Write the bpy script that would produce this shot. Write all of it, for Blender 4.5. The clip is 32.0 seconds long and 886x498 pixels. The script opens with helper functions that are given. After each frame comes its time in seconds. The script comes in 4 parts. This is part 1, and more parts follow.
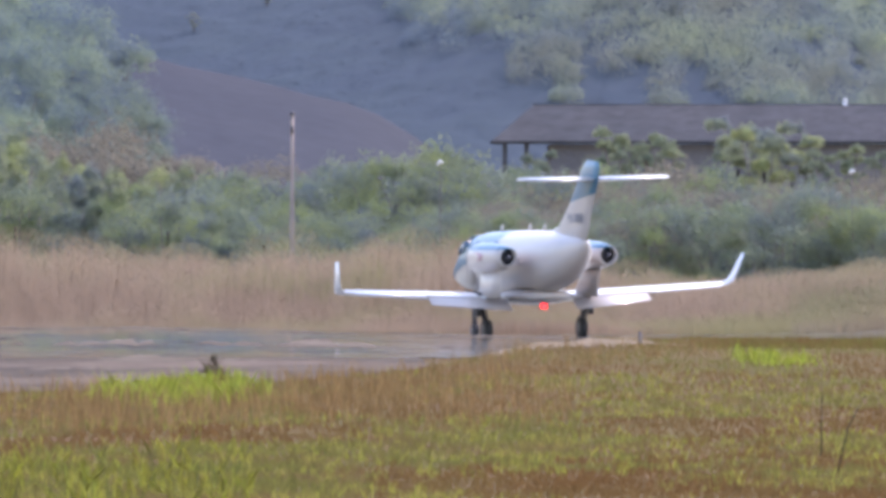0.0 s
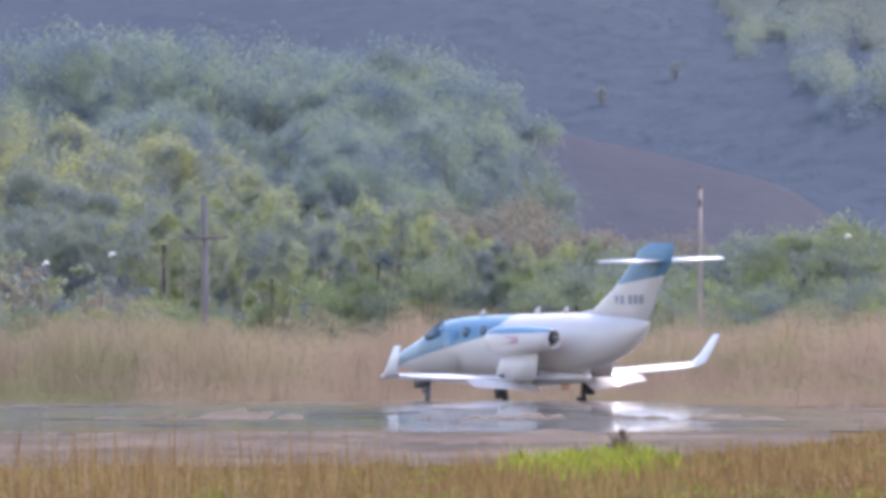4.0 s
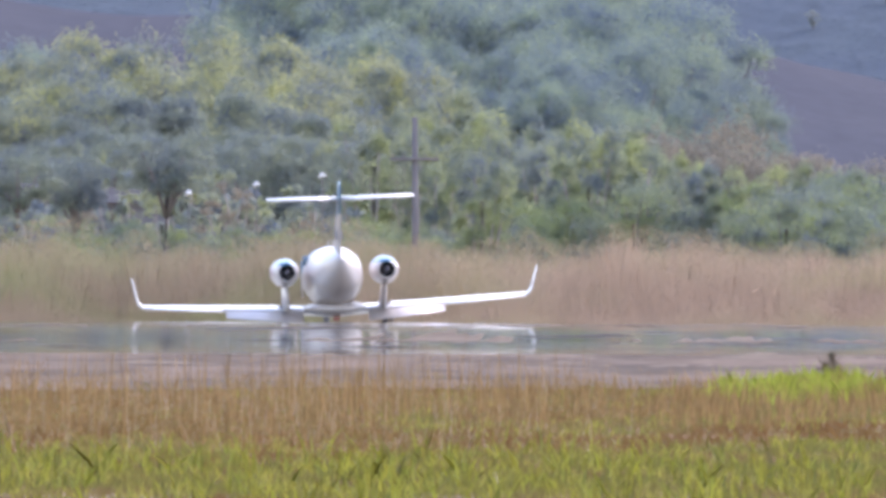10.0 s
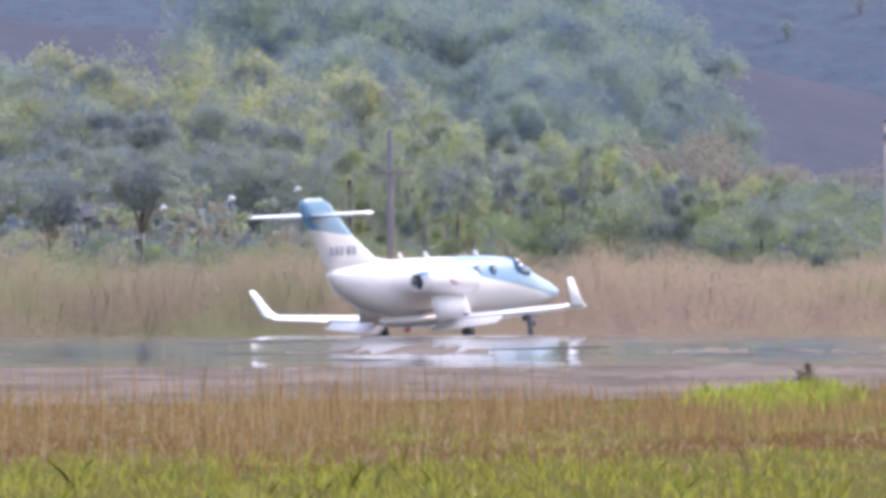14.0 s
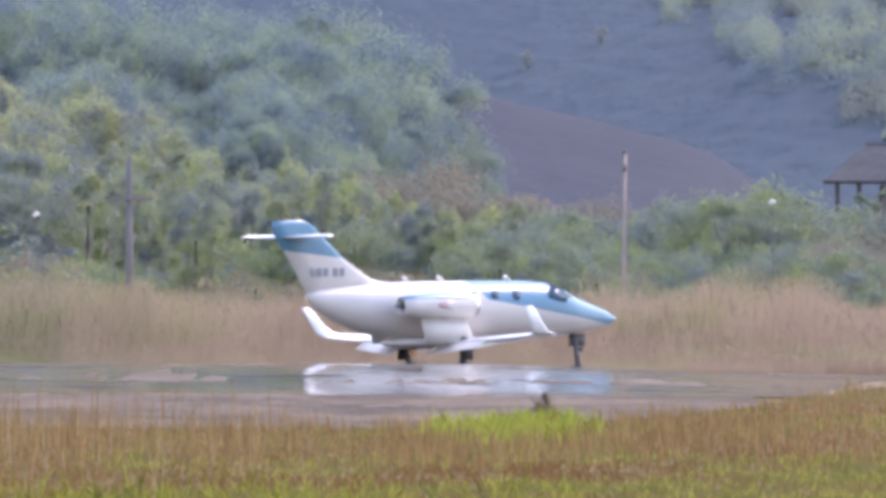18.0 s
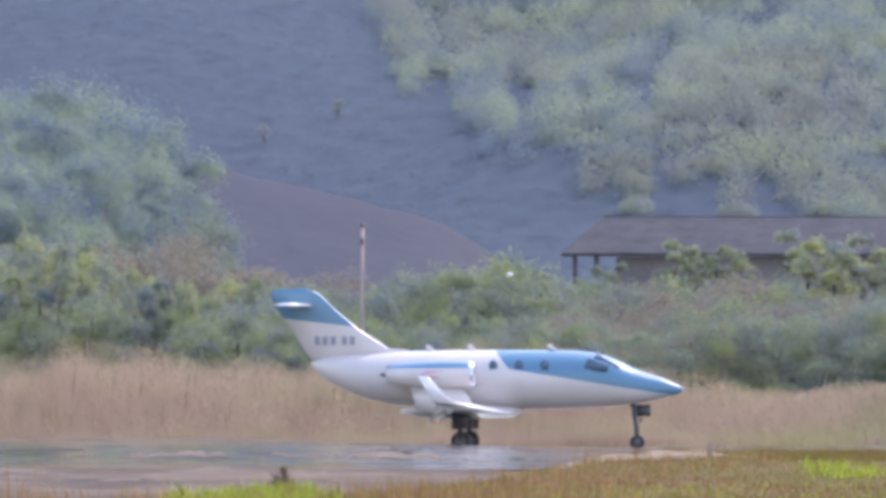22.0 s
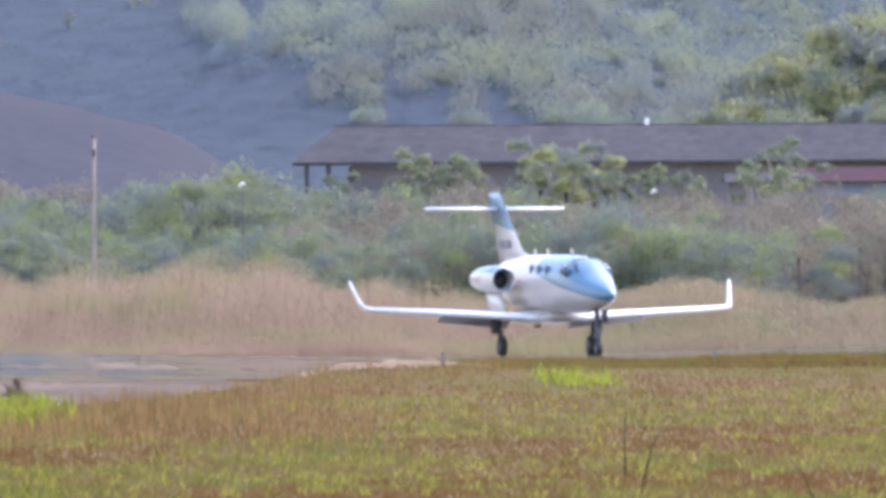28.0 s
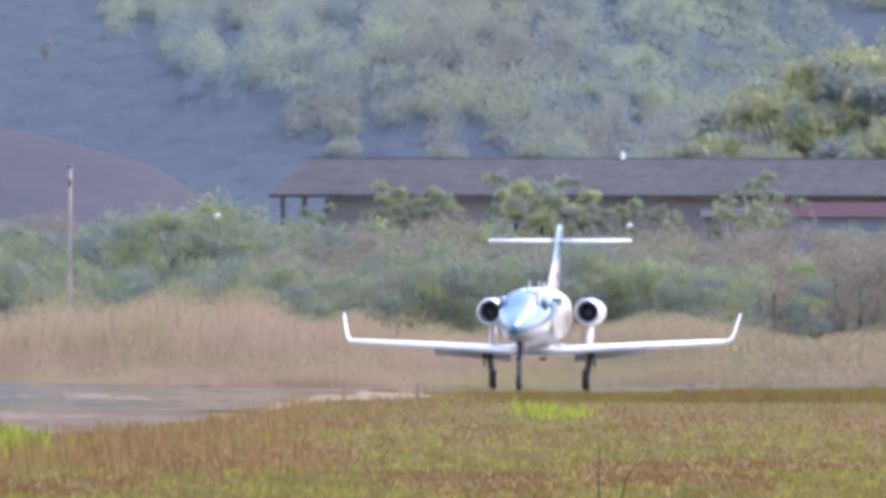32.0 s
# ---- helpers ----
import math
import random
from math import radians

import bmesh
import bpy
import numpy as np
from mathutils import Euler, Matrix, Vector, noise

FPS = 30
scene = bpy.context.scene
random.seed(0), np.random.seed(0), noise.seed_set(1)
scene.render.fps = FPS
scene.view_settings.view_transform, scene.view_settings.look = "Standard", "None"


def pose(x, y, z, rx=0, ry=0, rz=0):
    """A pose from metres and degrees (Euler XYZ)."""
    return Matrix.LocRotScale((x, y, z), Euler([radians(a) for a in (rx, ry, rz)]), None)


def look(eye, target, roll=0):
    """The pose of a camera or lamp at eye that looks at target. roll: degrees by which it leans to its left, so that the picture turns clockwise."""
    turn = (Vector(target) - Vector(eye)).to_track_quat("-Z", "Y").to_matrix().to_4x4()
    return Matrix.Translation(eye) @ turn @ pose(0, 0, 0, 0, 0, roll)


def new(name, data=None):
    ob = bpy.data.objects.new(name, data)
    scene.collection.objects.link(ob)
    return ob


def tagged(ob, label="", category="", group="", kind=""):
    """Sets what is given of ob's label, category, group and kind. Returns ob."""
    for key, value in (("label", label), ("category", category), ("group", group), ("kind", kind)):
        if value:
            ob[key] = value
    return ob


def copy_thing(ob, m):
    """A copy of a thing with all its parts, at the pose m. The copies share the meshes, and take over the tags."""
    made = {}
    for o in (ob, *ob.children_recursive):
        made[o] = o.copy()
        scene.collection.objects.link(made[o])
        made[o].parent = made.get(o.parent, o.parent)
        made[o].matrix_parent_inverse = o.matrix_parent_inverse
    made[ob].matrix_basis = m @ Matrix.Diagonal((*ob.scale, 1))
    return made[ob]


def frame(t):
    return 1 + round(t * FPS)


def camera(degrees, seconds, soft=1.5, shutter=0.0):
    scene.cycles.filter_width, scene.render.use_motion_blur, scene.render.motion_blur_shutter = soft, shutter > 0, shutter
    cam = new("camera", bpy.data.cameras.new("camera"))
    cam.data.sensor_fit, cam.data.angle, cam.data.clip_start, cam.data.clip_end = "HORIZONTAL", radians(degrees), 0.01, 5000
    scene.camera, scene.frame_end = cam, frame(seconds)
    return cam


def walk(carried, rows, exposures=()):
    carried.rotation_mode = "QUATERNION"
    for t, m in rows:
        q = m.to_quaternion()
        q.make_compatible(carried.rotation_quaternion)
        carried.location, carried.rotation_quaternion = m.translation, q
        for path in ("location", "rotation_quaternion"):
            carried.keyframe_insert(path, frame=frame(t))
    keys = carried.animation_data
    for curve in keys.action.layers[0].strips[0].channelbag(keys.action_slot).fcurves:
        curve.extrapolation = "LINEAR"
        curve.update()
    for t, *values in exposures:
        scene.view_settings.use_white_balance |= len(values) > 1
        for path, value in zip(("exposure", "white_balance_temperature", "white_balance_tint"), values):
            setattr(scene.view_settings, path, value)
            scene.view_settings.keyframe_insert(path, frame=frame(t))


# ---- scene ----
cam = camera(2.5375, 32.0, soft=4.2)

# A hand-held long lens about 600 m from the jet: the camera stands and only turns.
CAMERA_ROWS = [
    (0.0, pose(0, 0, 3, 89.9405, 0.00, -0.4321)), (0.5, pose(0, 0, 3, 89.9833, 0.10, -0.3037)), (1.0, pose(0, 0, 3, 90.0420, -0.09, -0.1835)),
    (1.5, pose(0, 0, 3, 90.0336, -0.04, -0.1339)), (2.0, pose(0, 0, 3, 90.0470, 0.36, 0.0041)), (2.5, pose(0, 0, 3, 90.0989, 0.15, 0.1745)),
    (3.0, pose(0, 0, 3, 90.1273, 0.28, 0.4187)), (3.5, pose(0, 0, 3, 90.1546, 0.20, 0.6014)), (5.5, pose(0, 0, 3, 90.0940, 0.03, 1.0492)),
    (6.0, pose(0, 0, 3, 90.0074, -0.00, 1.1722)), (6.5, pose(0, 0, 3, 89.9861, 0.11, 1.2903)), (7.0, pose(0, 0, 3, 89.9971, -0.06, 1.2790)),
    (7.5, pose(0, 0, 3, 90.0378, -0.07, 1.2665)), (8.0, pose(0, 0, 3, 90.0771, -0.02, 1.3286)), (8.5, pose(0, 0, 3, 90.0097, -0.29, 1.3974)),
    (9.0, pose(0, 0, 3, 89.9869, -0.16, 1.4215)), (9.5, pose(0, 0, 3, 89.9938, -0.04, 1.3141)), (10.0, pose(0, 0, 3, 89.9307, -0.17, 1.3390)),
    (10.5, pose(0, 0, 3, 89.9603, -0.35, 1.3957)), (11.0, pose(0, 0, 3, 89.9685, -0.32, 1.4840)), (11.5, pose(0, 0, 3, 89.9694, 0.06, 1.5422)),
    (12.0, pose(0, 0, 3, 89.9580, -0.16, 1.5629)), (12.5, pose(0, 0, 3, 89.9358, 0.03, 1.4825)), (13.0, pose(0, 0, 3, 89.9497, 0.51, 1.4444)),
    (13.5, pose(0, 0, 3, 90.0370, 0.26, 1.4096)), (14.0, pose(0, 0, 3, 89.9667, 0.19, 1.2684)), (14.5, pose(0, 0, 3, 89.9080, 0.41, 1.1670)),
    (15.0, pose(0, 0, 3, 89.9545, -0.12, 1.1387)), (15.5, pose(0, 0, 3, 89.9077, -0.40, 0.9465)), (17.5, pose(0, 0, 3, 90.0084, -0.29, 0.5923)),
    (18.0, pose(0, 0, 3, 90.0483, -0.32, 0.5190)), (18.5, pose(0, 0, 3, 90.0377, -0.50, 0.4212)), (19.0, pose(0, 0, 3, 90.0091, -0.25, 0.2769)),
    (19.5, pose(0, 0, 3, 90.0227, -0.46, 0.1468)), (20.0, pose(0, 0, 3, 90.0408, -0.65, 0.0323)), (20.5, pose(0, 0, 3, 90.0957, -0.37, -0.0203)),
    (21.0, pose(0, 0, 3, 90.0981, -0.07, -0.0773)), (21.5, pose(0, 0, 3, 90.2107, -0.07, -0.1353)), (22.0, pose(0, 0, 3, 90.2609, -0.09, -0.2321)),
    (22.5, pose(0, 0, 3, 90.2164, 0.09, -0.4041)), (23.0, pose(0, 0, 3, 90.1929, 0.20, -0.4964)), (23.5, pose(0, 0, 3, 90.1087, 0.26, -0.5064)),
    (24.0, pose(0, 0, 3, 90.1326, 0.01, -0.5930)), (24.5, pose(0, 0, 3, 90.1525, 0.03, -0.6878)), (26.5, pose(0, 0, 3, 90.2584, 0.20, -0.8407)),
    (27.0, pose(0, 0, 3, 90.2257, 0.40, -0.9222)), (27.5, pose(0, 0, 3, 90.0871, 0.42, -0.9946)), (28.0, pose(0, 0, 3, 90.0005, 0.32, -0.9983)),
    (28.5, pose(0, 0, 3, 90.0157, 0.24, -1.0335)), (29.0, pose(0, 0, 3, 89.9834, -0.02, -1.0536)), (29.5, pose(0, 0, 3, 90.0007, -0.15, -1.1076)),
    (30.0, pose(0, 0, 3, 90.0156, -0.20, -1.1292)), (30.5, pose(0, 0, 3, 90.0649, -0.14, -1.1089)), (31.0, pose(0, 0, 3, 90.0954, -0.14, -1.1174)),
    (31.5, pose(0, 0, 3, 90.0923, -0.11, -1.1167)), (32.0, pose(0, 0, 3, 90.0943, -0.10, -1.0688)),
]

walk(cam, CAMERA_ROWS, exposures=[(0, 1.555, 6520, 31), (3, 1.625, 6520, 31), (9, 1.775, 6520, 31), (14, 1.805, 6520, 31), (20, 1.665, 6520, 31), (22, 1.685, 6520, 31), (28, 1.845, 6520, 31), (32, 1.865, 6520, 31)])

# ---- light ----
SUN_EL, SUN_AZ = 52.0, 48.0    # degrees; azimuth clockwise from +y (away from the camera)
world = bpy.data.worlds.new("sky")
scene.world = world
world.use_nodes = True
wn, wl = world.node_tree.nodes, world.node_tree.links
sky = wn.new("ShaderNodeTexSky")
sky.sky_type = "NISHITA"
sky.sun_disc = False
sky.sun_elevation, sky.sun_rotation = radians(SUN_EL), radians(SUN_AZ)
sky.air_density, sky.dust_density, sky.ozone_density = 1.6, 1.4, 2.0
wl.new(sky.outputs[0], wn["Background"].inputs[0])
wn["Background"].inputs[1].default_value = 0.15
sun = new("sun", bpy.data.lights.new("sun", "SUN"))
sun.data.energy, sun.data.angle, sun.data.color = 0.95, radians(6.0), (1.0, 0.95, 0.88)
_a, _e = radians(SUN_AZ), radians(SUN_EL)
sun.matrix_world = look((math.sin(_a) * math.cos(_e) * 100, math.cos(_a) * math.cos(_e) * 100, math.sin(_e) * 100), (0, 0, 0))


# ---- materials ----
def mat(name, a, b=None, scale=1.0, rough=0.7, metal=0.0, island=0.0, fine=0.0, fine_scale=8.0, stretch=(1, 1, 1),
        bump=0.0, bump_scale=6.0, translucent=0.0, c=None, c_scale=0.2, spec=0.5, rough2=None, whole=0.0, coat=0.0, dust=0.0, dry=None):
    """Two colours in soft patches, a third over larger patches, fine speckle, and a change from piece to piece."""
    m = bpy.data.materials.new(name)
    m.use_nodes = True
    n, l = m.node_tree.nodes, m.node_tree.links
    p = n["Principled BSDF"]
    p.inputs["Roughness"].default_value, p.inputs["Metallic"].default_value = rough, metal
    p.inputs["Specular IOR Level"].default_value = spec
    p.inputs["Coat Weight"].default_value = coat
    p.inputs["Coat Roughness"].default_value = 0.08
    # Bluish sheen that stands in for haze over the hill woods.
    p.inputs["Sheen Weight"].default_value, p.inputs["Sheen Roughness"].default_value = dust, 0.6
    p.inputs["Sheen Tint"].default_value = (0.75, 0.82, 1.0, 1)
    co = n.new("ShaderNodeNewGeometry").outputs["Position"] if whole == 0 else n.new("ShaderNodeTexCoord").outputs["Object"]
    mp = n.new("ShaderNodeMapping")
    mp.inputs["Scale"].default_value = stretch
    l.new(co, mp.inputs[0])

    def tex(s, detail=4.0):
        t = n.new("ShaderNodeTexNoise")
        t.inputs["Scale"].default_value, t.inputs["Detail"].default_value, t.inputs["Roughness"].default_value = s, detail, 0.6
        l.new(mp.outputs[0], t.inputs["Vector"])
        return t.outputs["Fac"]

    def ramp(src, lo, hi):
        r = n.new("ShaderNodeMapRange")
        r.inputs["From Min"].default_value, r.inputs["From Max"].default_value = lo, hi
        l.new(src, r.inputs["Value"])
        return r.outputs[0]

    def mix(f, x, y, kind="MIX"):
        q = n.new("ShaderNodeMix")
        q.data_type, q.blend_type = "RGBA", kind
        for sock, v in ((q.inputs[0], f), (q.inputs[6], x), (q.inputs[7], y)):
            if hasattr(v, "links"):
                l.new(v, sock)
            else:
                sock.default_value = v if isinstance(v, float) else (*v, 1)
        return q.outputs[2]

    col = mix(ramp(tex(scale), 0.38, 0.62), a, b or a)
    if c:
        col = mix(ramp(tex(c_scale, 2.0), 0.48, 0.66), col, c)

    def shade(fac, amount):
        s = n.new("ShaderNodeMapRange")
        s.inputs["To Min"].default_value, s.inputs["To Max"].default_value = 1 - amount, 1 + amount
        l.new(fac, s.inputs["Value"])
        h = n.new("ShaderNodeVectorMath")
        h.operation = "SCALE"
        l.new(col, h.inputs[0])
        l.new(s.outputs[0], h.inputs["Scale"])
        return h.outputs[0]

    if fine:
        col = shade(ramp(tex(fine_scale), 0.3, 0.7), fine)
    if island:
        col = shade(n.new("ShaderNodeNewGeometry").outputs["Random Per Island"], island)
    l.new(col, p.inputs["Base Color"])
    if rough2 is not None:
        rr = n.new("ShaderNodeMapRange")
        rr.inputs["From Min"].default_value, rr.inputs["From Max"].default_value = 0.4, 0.62
        rr.inputs["To Min"].default_value, rr.inputs["To Max"].default_value = rough, rough2
        l.new(tex(scale * 1.7), rr.inputs["Value"])
        l.new(rr.outputs[0], p.inputs["Roughness"])
    if dry is not None:    # dull patches where nothing is mirrored
        l.new(ramp(tex(dry, 3.0), 0.38, 0.46), p.inputs["Specular IOR Level"])
        p.inputs["IOR"].default_value = 1.33
    if bump:
        bn = n.new("ShaderNodeBump")
        bn.inputs["Strength"].default_value, bn.inputs["Distance"].default_value = bump, 0.02
        l.new(tex(bump_scale), bn.inputs["Height"])
        l.new(bn.outputs[0], p.inputs["Normal"])
    if translucent:
        t = n.new("ShaderNodeBsdfTranslucent")
        l.new(col, t.inputs[0])
        ms = n.new("ShaderNodeMixShader")
        ms.inputs[0].default_value = translucent
        l.new(p.outputs[0], ms.inputs[1])
        l.new(t.outputs[0], ms.inputs[2])
        l.new(ms.outputs[0], n["Material Output"].inputs[0])
    return m


M = dict(
    ground=mat("dry_soil", (0.165, 0.108, 0.065), (0.125, 0.11, 0.05), 0.15, 0.95, fine=0.3, fine_scale=3.0, spec=0.0),
    asphalt=mat("asphalt", (0.062, 0.06, 0.054), (0.09, 0.086, 0.078), 0.9, 0.02, rough2=0.07, fine=0.25, fine_scale=3.0, stretch=(0.26, 0.13, 1), bump=0.45, bump_scale=1.3, dry=0.8),
    # Concrete, and the pale glare of the mirage put into colour.
    concrete=mat("pale_concrete_and_glare", (0.125, 0.104, 0.082), (0.175, 0.145, 0.112), 0.8, 0.5, fine=0.25, fine_scale=2.0, stretch=(0.3, 0.06, 1), spec=0.0),
    shoulder=mat("dusty_asphalt", (0.17, 0.135, 0.105), (0.1, 0.086, 0.07), 0.8, 0.5, fine=0.25, fine_scale=2.5, stretch=(0.28, 0.055, 1), spec=0.0),
    dust=mat("sandy_soil", (0.27, 0.21, 0.145), (0.2, 0.16, 0.11), 0.4, 0.95, fine=0.25, spec=0.0),
    straw=mat("dry_tall_grass", (0.357, 0.272, 0.196), (0.322, 0.242, 0.176), 0.25, 0.9, island=0.01, translucent=0.7, c=(0.3, 0.272, 0.15), c_scale=0.09, spec=0.0),
    straw_b=mat("olive_dry_tall_grass", (0.285, 0.235, 0.16), (0.27, 0.212, 0.15), 0.3, 0.9, island=0.02, translucent=0.7, c=(0.24, 0.245, 0.125), c_scale=0.12, spec=0.0),
    weedy=mat("olive_tall_weeds", (0.3, 0.255, 0.165), (0.27, 0.215, 0.15), 0.25, 0.9, island=0.03, translucent=0.65, c=(0.25, 0.25, 0.14), c_scale=0.1, spec=0.0),
    red_grass=mat("reddish_seed_grass", (0.25, 0.15, 0.066), (0.26, 0.18, 0.08), 0.8, 0.8, island=0.4, translucent=0.4, spec=0.0),
    grass=mat("short_green_grass", (0.16, 0.16, 0.045), (0.2, 0.172, 0.055), 0.8, 0.7, island=0.2, translucent=0.45, stretch=(0.8, 0.12, 1), spec=0.0, c=(0.2, 0.135, 0.062), c_scale=0.6),
    lush=mat("lush_green_grass", (0.185, 0.205, 0.024), (0.215, 0.195, 0.034), 1.0, 0.4, island=0.5, translucent=0.45, spec=0.35),
    fresh=mat("bright_fresh_grass", (0.26, 0.33, 0.035), (0.275, 0.285, 0.045), 1.0, 0.4, island=0.5, translucent=0.45, spec=0.3),
    tuft=mat("yellow_green_tufts", (0.285, 0.295, 0.05), (0.3, 0.26, 0.065), 1.0, 0.6, island=0.25, translucent=0.45, spec=0.2),
    dead=mat("dead_brown_grass", (0.18, 0.1, 0.04), (0.185, 0.12, 0.046), 0.5, 0.8, island=0.18, translucent=0.4, stretch=(0.8, 0.12, 1), spec=0.0),
    # Distance haze, lit tops and shaded gaps are mixed into these leaf colours.
    leaf_a=mat("hazy_olive_leaves", (0.315, 0.345, 0.19), (0.16, 0.198, 0.236), 0.4, 0.9, island=0.08, translucent=0.52, spec=0.0),
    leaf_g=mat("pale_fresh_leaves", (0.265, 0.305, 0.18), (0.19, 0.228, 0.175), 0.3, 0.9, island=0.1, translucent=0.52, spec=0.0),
    # Yellow light on the rims and bluish shade are patches of colour here.
    leaf_k=mat("yellow_lit_olive_leaves", (0.335, 0.355, 0.165), (0.2, 0.235, 0.24), 0.26, 0.9, island=0.1, translucent=0.52, spec=0.0),
    leaf_b=mat("hazy_yellowish_leaves", (0.37, 0.385, 0.185), (0.152, 0.19, 0.226), 0.4, 0.9, island=0.08, translucent=0.52, spec=0.0),
    leaf_c=mat("haze_blue_green_leaves", (0.285, 0.35, 0.235), (0.15, 0.195, 0.242), 0.36, 0.9, island=0.08, translucent=0.52, spec=0.0),
    leaf_d=mat("brownish_scrub_leaves", (0.255, 0.228, 0.17), (0.205, 0.196, 0.166), 0.35, 0.9, island=0.08, translucent=0.52, spec=0.0),
    leaf_e=mat("hazy_green_leaves", (0.265, 0.315, 0.15), (0.175, 0.21, 0.212), 0.38, 0.9, island=0.08, translucent=0.52, spec=0.0),
    leaf_f=mat("hazy_pale_olive_leaves", (0.335, 0.372, 0.175), (0.19, 0.226, 0.232), 0.4, 0.9, island=0.08, translucent=0.52, spec=0.0),
    pale_leaf=mat("pale_grey_green_leaves", (0.31, 0.33, 0.27), (0.27, 0.29, 0.25), 0.3, 0.9, island=0.1, translucent=0.5, spec=0.0),
    # The blue of distance haze is put into this woods colour.
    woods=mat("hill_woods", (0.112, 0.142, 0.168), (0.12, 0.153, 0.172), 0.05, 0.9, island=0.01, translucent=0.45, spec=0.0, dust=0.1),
    # Sunlight on the spur is put into this paler woods colour.
    woods_lit=mat("sunlit_hill_woods", (0.335, 0.38, 0.24), (0.175, 0.22, 0.255), 0.11, 0.8, island=0.03, translucent=0.52, c=(0.25, 0.265, 0.22), c_scale=0.035, spec=0.0),
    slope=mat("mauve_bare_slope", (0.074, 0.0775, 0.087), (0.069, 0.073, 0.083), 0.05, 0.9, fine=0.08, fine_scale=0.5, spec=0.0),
    # Soil toned to the same painted haze blue.
    hill=mat("haze_blue_hill_soil", (0.10, 0.115, 0.14), (0.09, 0.105, 0.13), 0.02, 0.95, spec=0.0),
    # The hazy blue shade between lit crowns is put into this leaf colour.
    leaf_h=mat("haze_dark_green_leaves", (0.24, 0.275, 0.2), (0.16, 0.195, 0.205), 0.4, 0.9, island=0.08, translucent=0.52, spec=0.0),
    bark=mat("grey_bark", (0.22, 0.2, 0.185), (0.16, 0.148, 0.138), 2.0, 0.9, spec=0.0),
    pale_bark=mat("weathered_pale_wood", (0.36, 0.32, 0.29), (0.27, 0.235, 0.22), 1.0, 0.85, spec=0.0),
    pole=mat("bleached_pole_wood", (0.37, 0.32, 0.29), (0.3, 0.26, 0.24), 1.2, 0.85, spec=0.0),
    dark_wood=mat("dark_weathered_wood", (0.235, 0.21, 0.205), (0.19, 0.175, 0.175), 1.0, 0.85, spec=0.0),
    roof=mat("weathered_dark_roof", (0.087, 0.086, 0.087), (0.076, 0.077, 0.079), 0.25, 0.9, fine=0.2, fine_scale=1.0, spec=0.0),
    wall=mat("dull_mauve_wall", (0.17, 0.165, 0.17), (0.145, 0.142, 0.15), 0.3, 0.85, fine=0.15, spec=0.2),
    pale_wall=mat("pale_grey_wall", (0.2, 0.19, 0.2), (0.17, 0.165, 0.175), 0.3, 0.8, fine=0.1, spec=0.1),
    red_wall=mat("faded_red_cladding", (0.06, 0.026, 0.033), (0.055, 0.027, 0.034), 0.4, 0.8, fine=0.15, spec=0.1),
    blue_wall=mat("faded_blue_cladding", (0.17, 0.19, 0.245), (0.14, 0.165, 0.215), 0.4, 0.7, fine=0.1, spec=0.3),
    dark_weed=mat("dark_dry_weed", (0.18, 0.135, 0.09), (0.13, 0.11, 0.075), 3.0, 0.9, island=0.4, translucent=0.2, spec=0.0),
    dark_stalk=mat("dark_dry_stalk", (0.09, 0.07, 0.05), (0.065, 0.052, 0.04), 3.0, 0.9, spec=0.0),
    dark=mat("dark_opening", (0.03, 0.03, 0.035), (0.02, 0.02, 0.025), 1.0, 0.8),
    white_metal=mat("glossy_white_metal", (0.8, 0.8, 0.8), (0.74, 0.74, 0.75), 1.0, 0.3),
    # Shade on the sides and warm ground bounce are put into this white.
    paint=mat("shade_toned_white_jet_paint", (0.57, 0.522, 0.487), (0.525, 0.484, 0.455), 0.5, 0.34, whole=1, coat=0.2),
    # The same white, brighter, with the sunlight on the wing tops in it.
    wing_paint=mat("sunlit_white_wing_paint", (0.8, 0.785, 0.775), (0.75, 0.735, 0.73), 0.5, 0.28, whole=1, coat=0.6),
    red=mat("faded_red_paint", (0.5, 0.32, 0.33), None, 1.0, 0.4, whole=1),
    marks=mat("grey_marking_paint", (0.24, 0.25, 0.29), None, 1.0, 0.5, whole=1),
    # The reflected blue of the sky is put into the glass colour.
    glass=mat("sky_blue_jet_glass", (0.06, 0.11, 0.15), None, 1.0, 0.2, whole=1, spec=0.3, coat=0.1),
    metal=mat("bare_aluminium", (0.6, 0.61, 0.63), (0.5, 0.5, 0.52), 4.0, 0.3, metal=0.9, whole=1),
    strut=mat("dark_grey_gear_metal", (0.1, 0.1, 0.11), (0.07, 0.07, 0.08), 4.0, 0.5, metal=0.3, whole=1),
    rubber=mat("tyre_rubber", (0.025, 0.025, 0.027), (0.035, 0.035, 0.037), 8.0, 0.8, whole=1),
)


def glow(name, colour, power):
    m = bpy.data.materials.new(name)
    m.use_nodes = True
    p = m.node_tree.nodes["Principled BSDF"]
    p.inputs["Base Color"].default_value = p.inputs["Emission Color"].default_value = (*colour, 1)
    p.inputs["Emission Strength"].default_value = power
    return m


M["beacon"] = glow("lit_red_beacon", (1.0, 0.04, 0.04), 1.6)
M["red_glass"] = mat("dark_red_glass", (0.25, 0.02, 0.02), None, 1.0, 0.1, whole=1, coat=1.0)


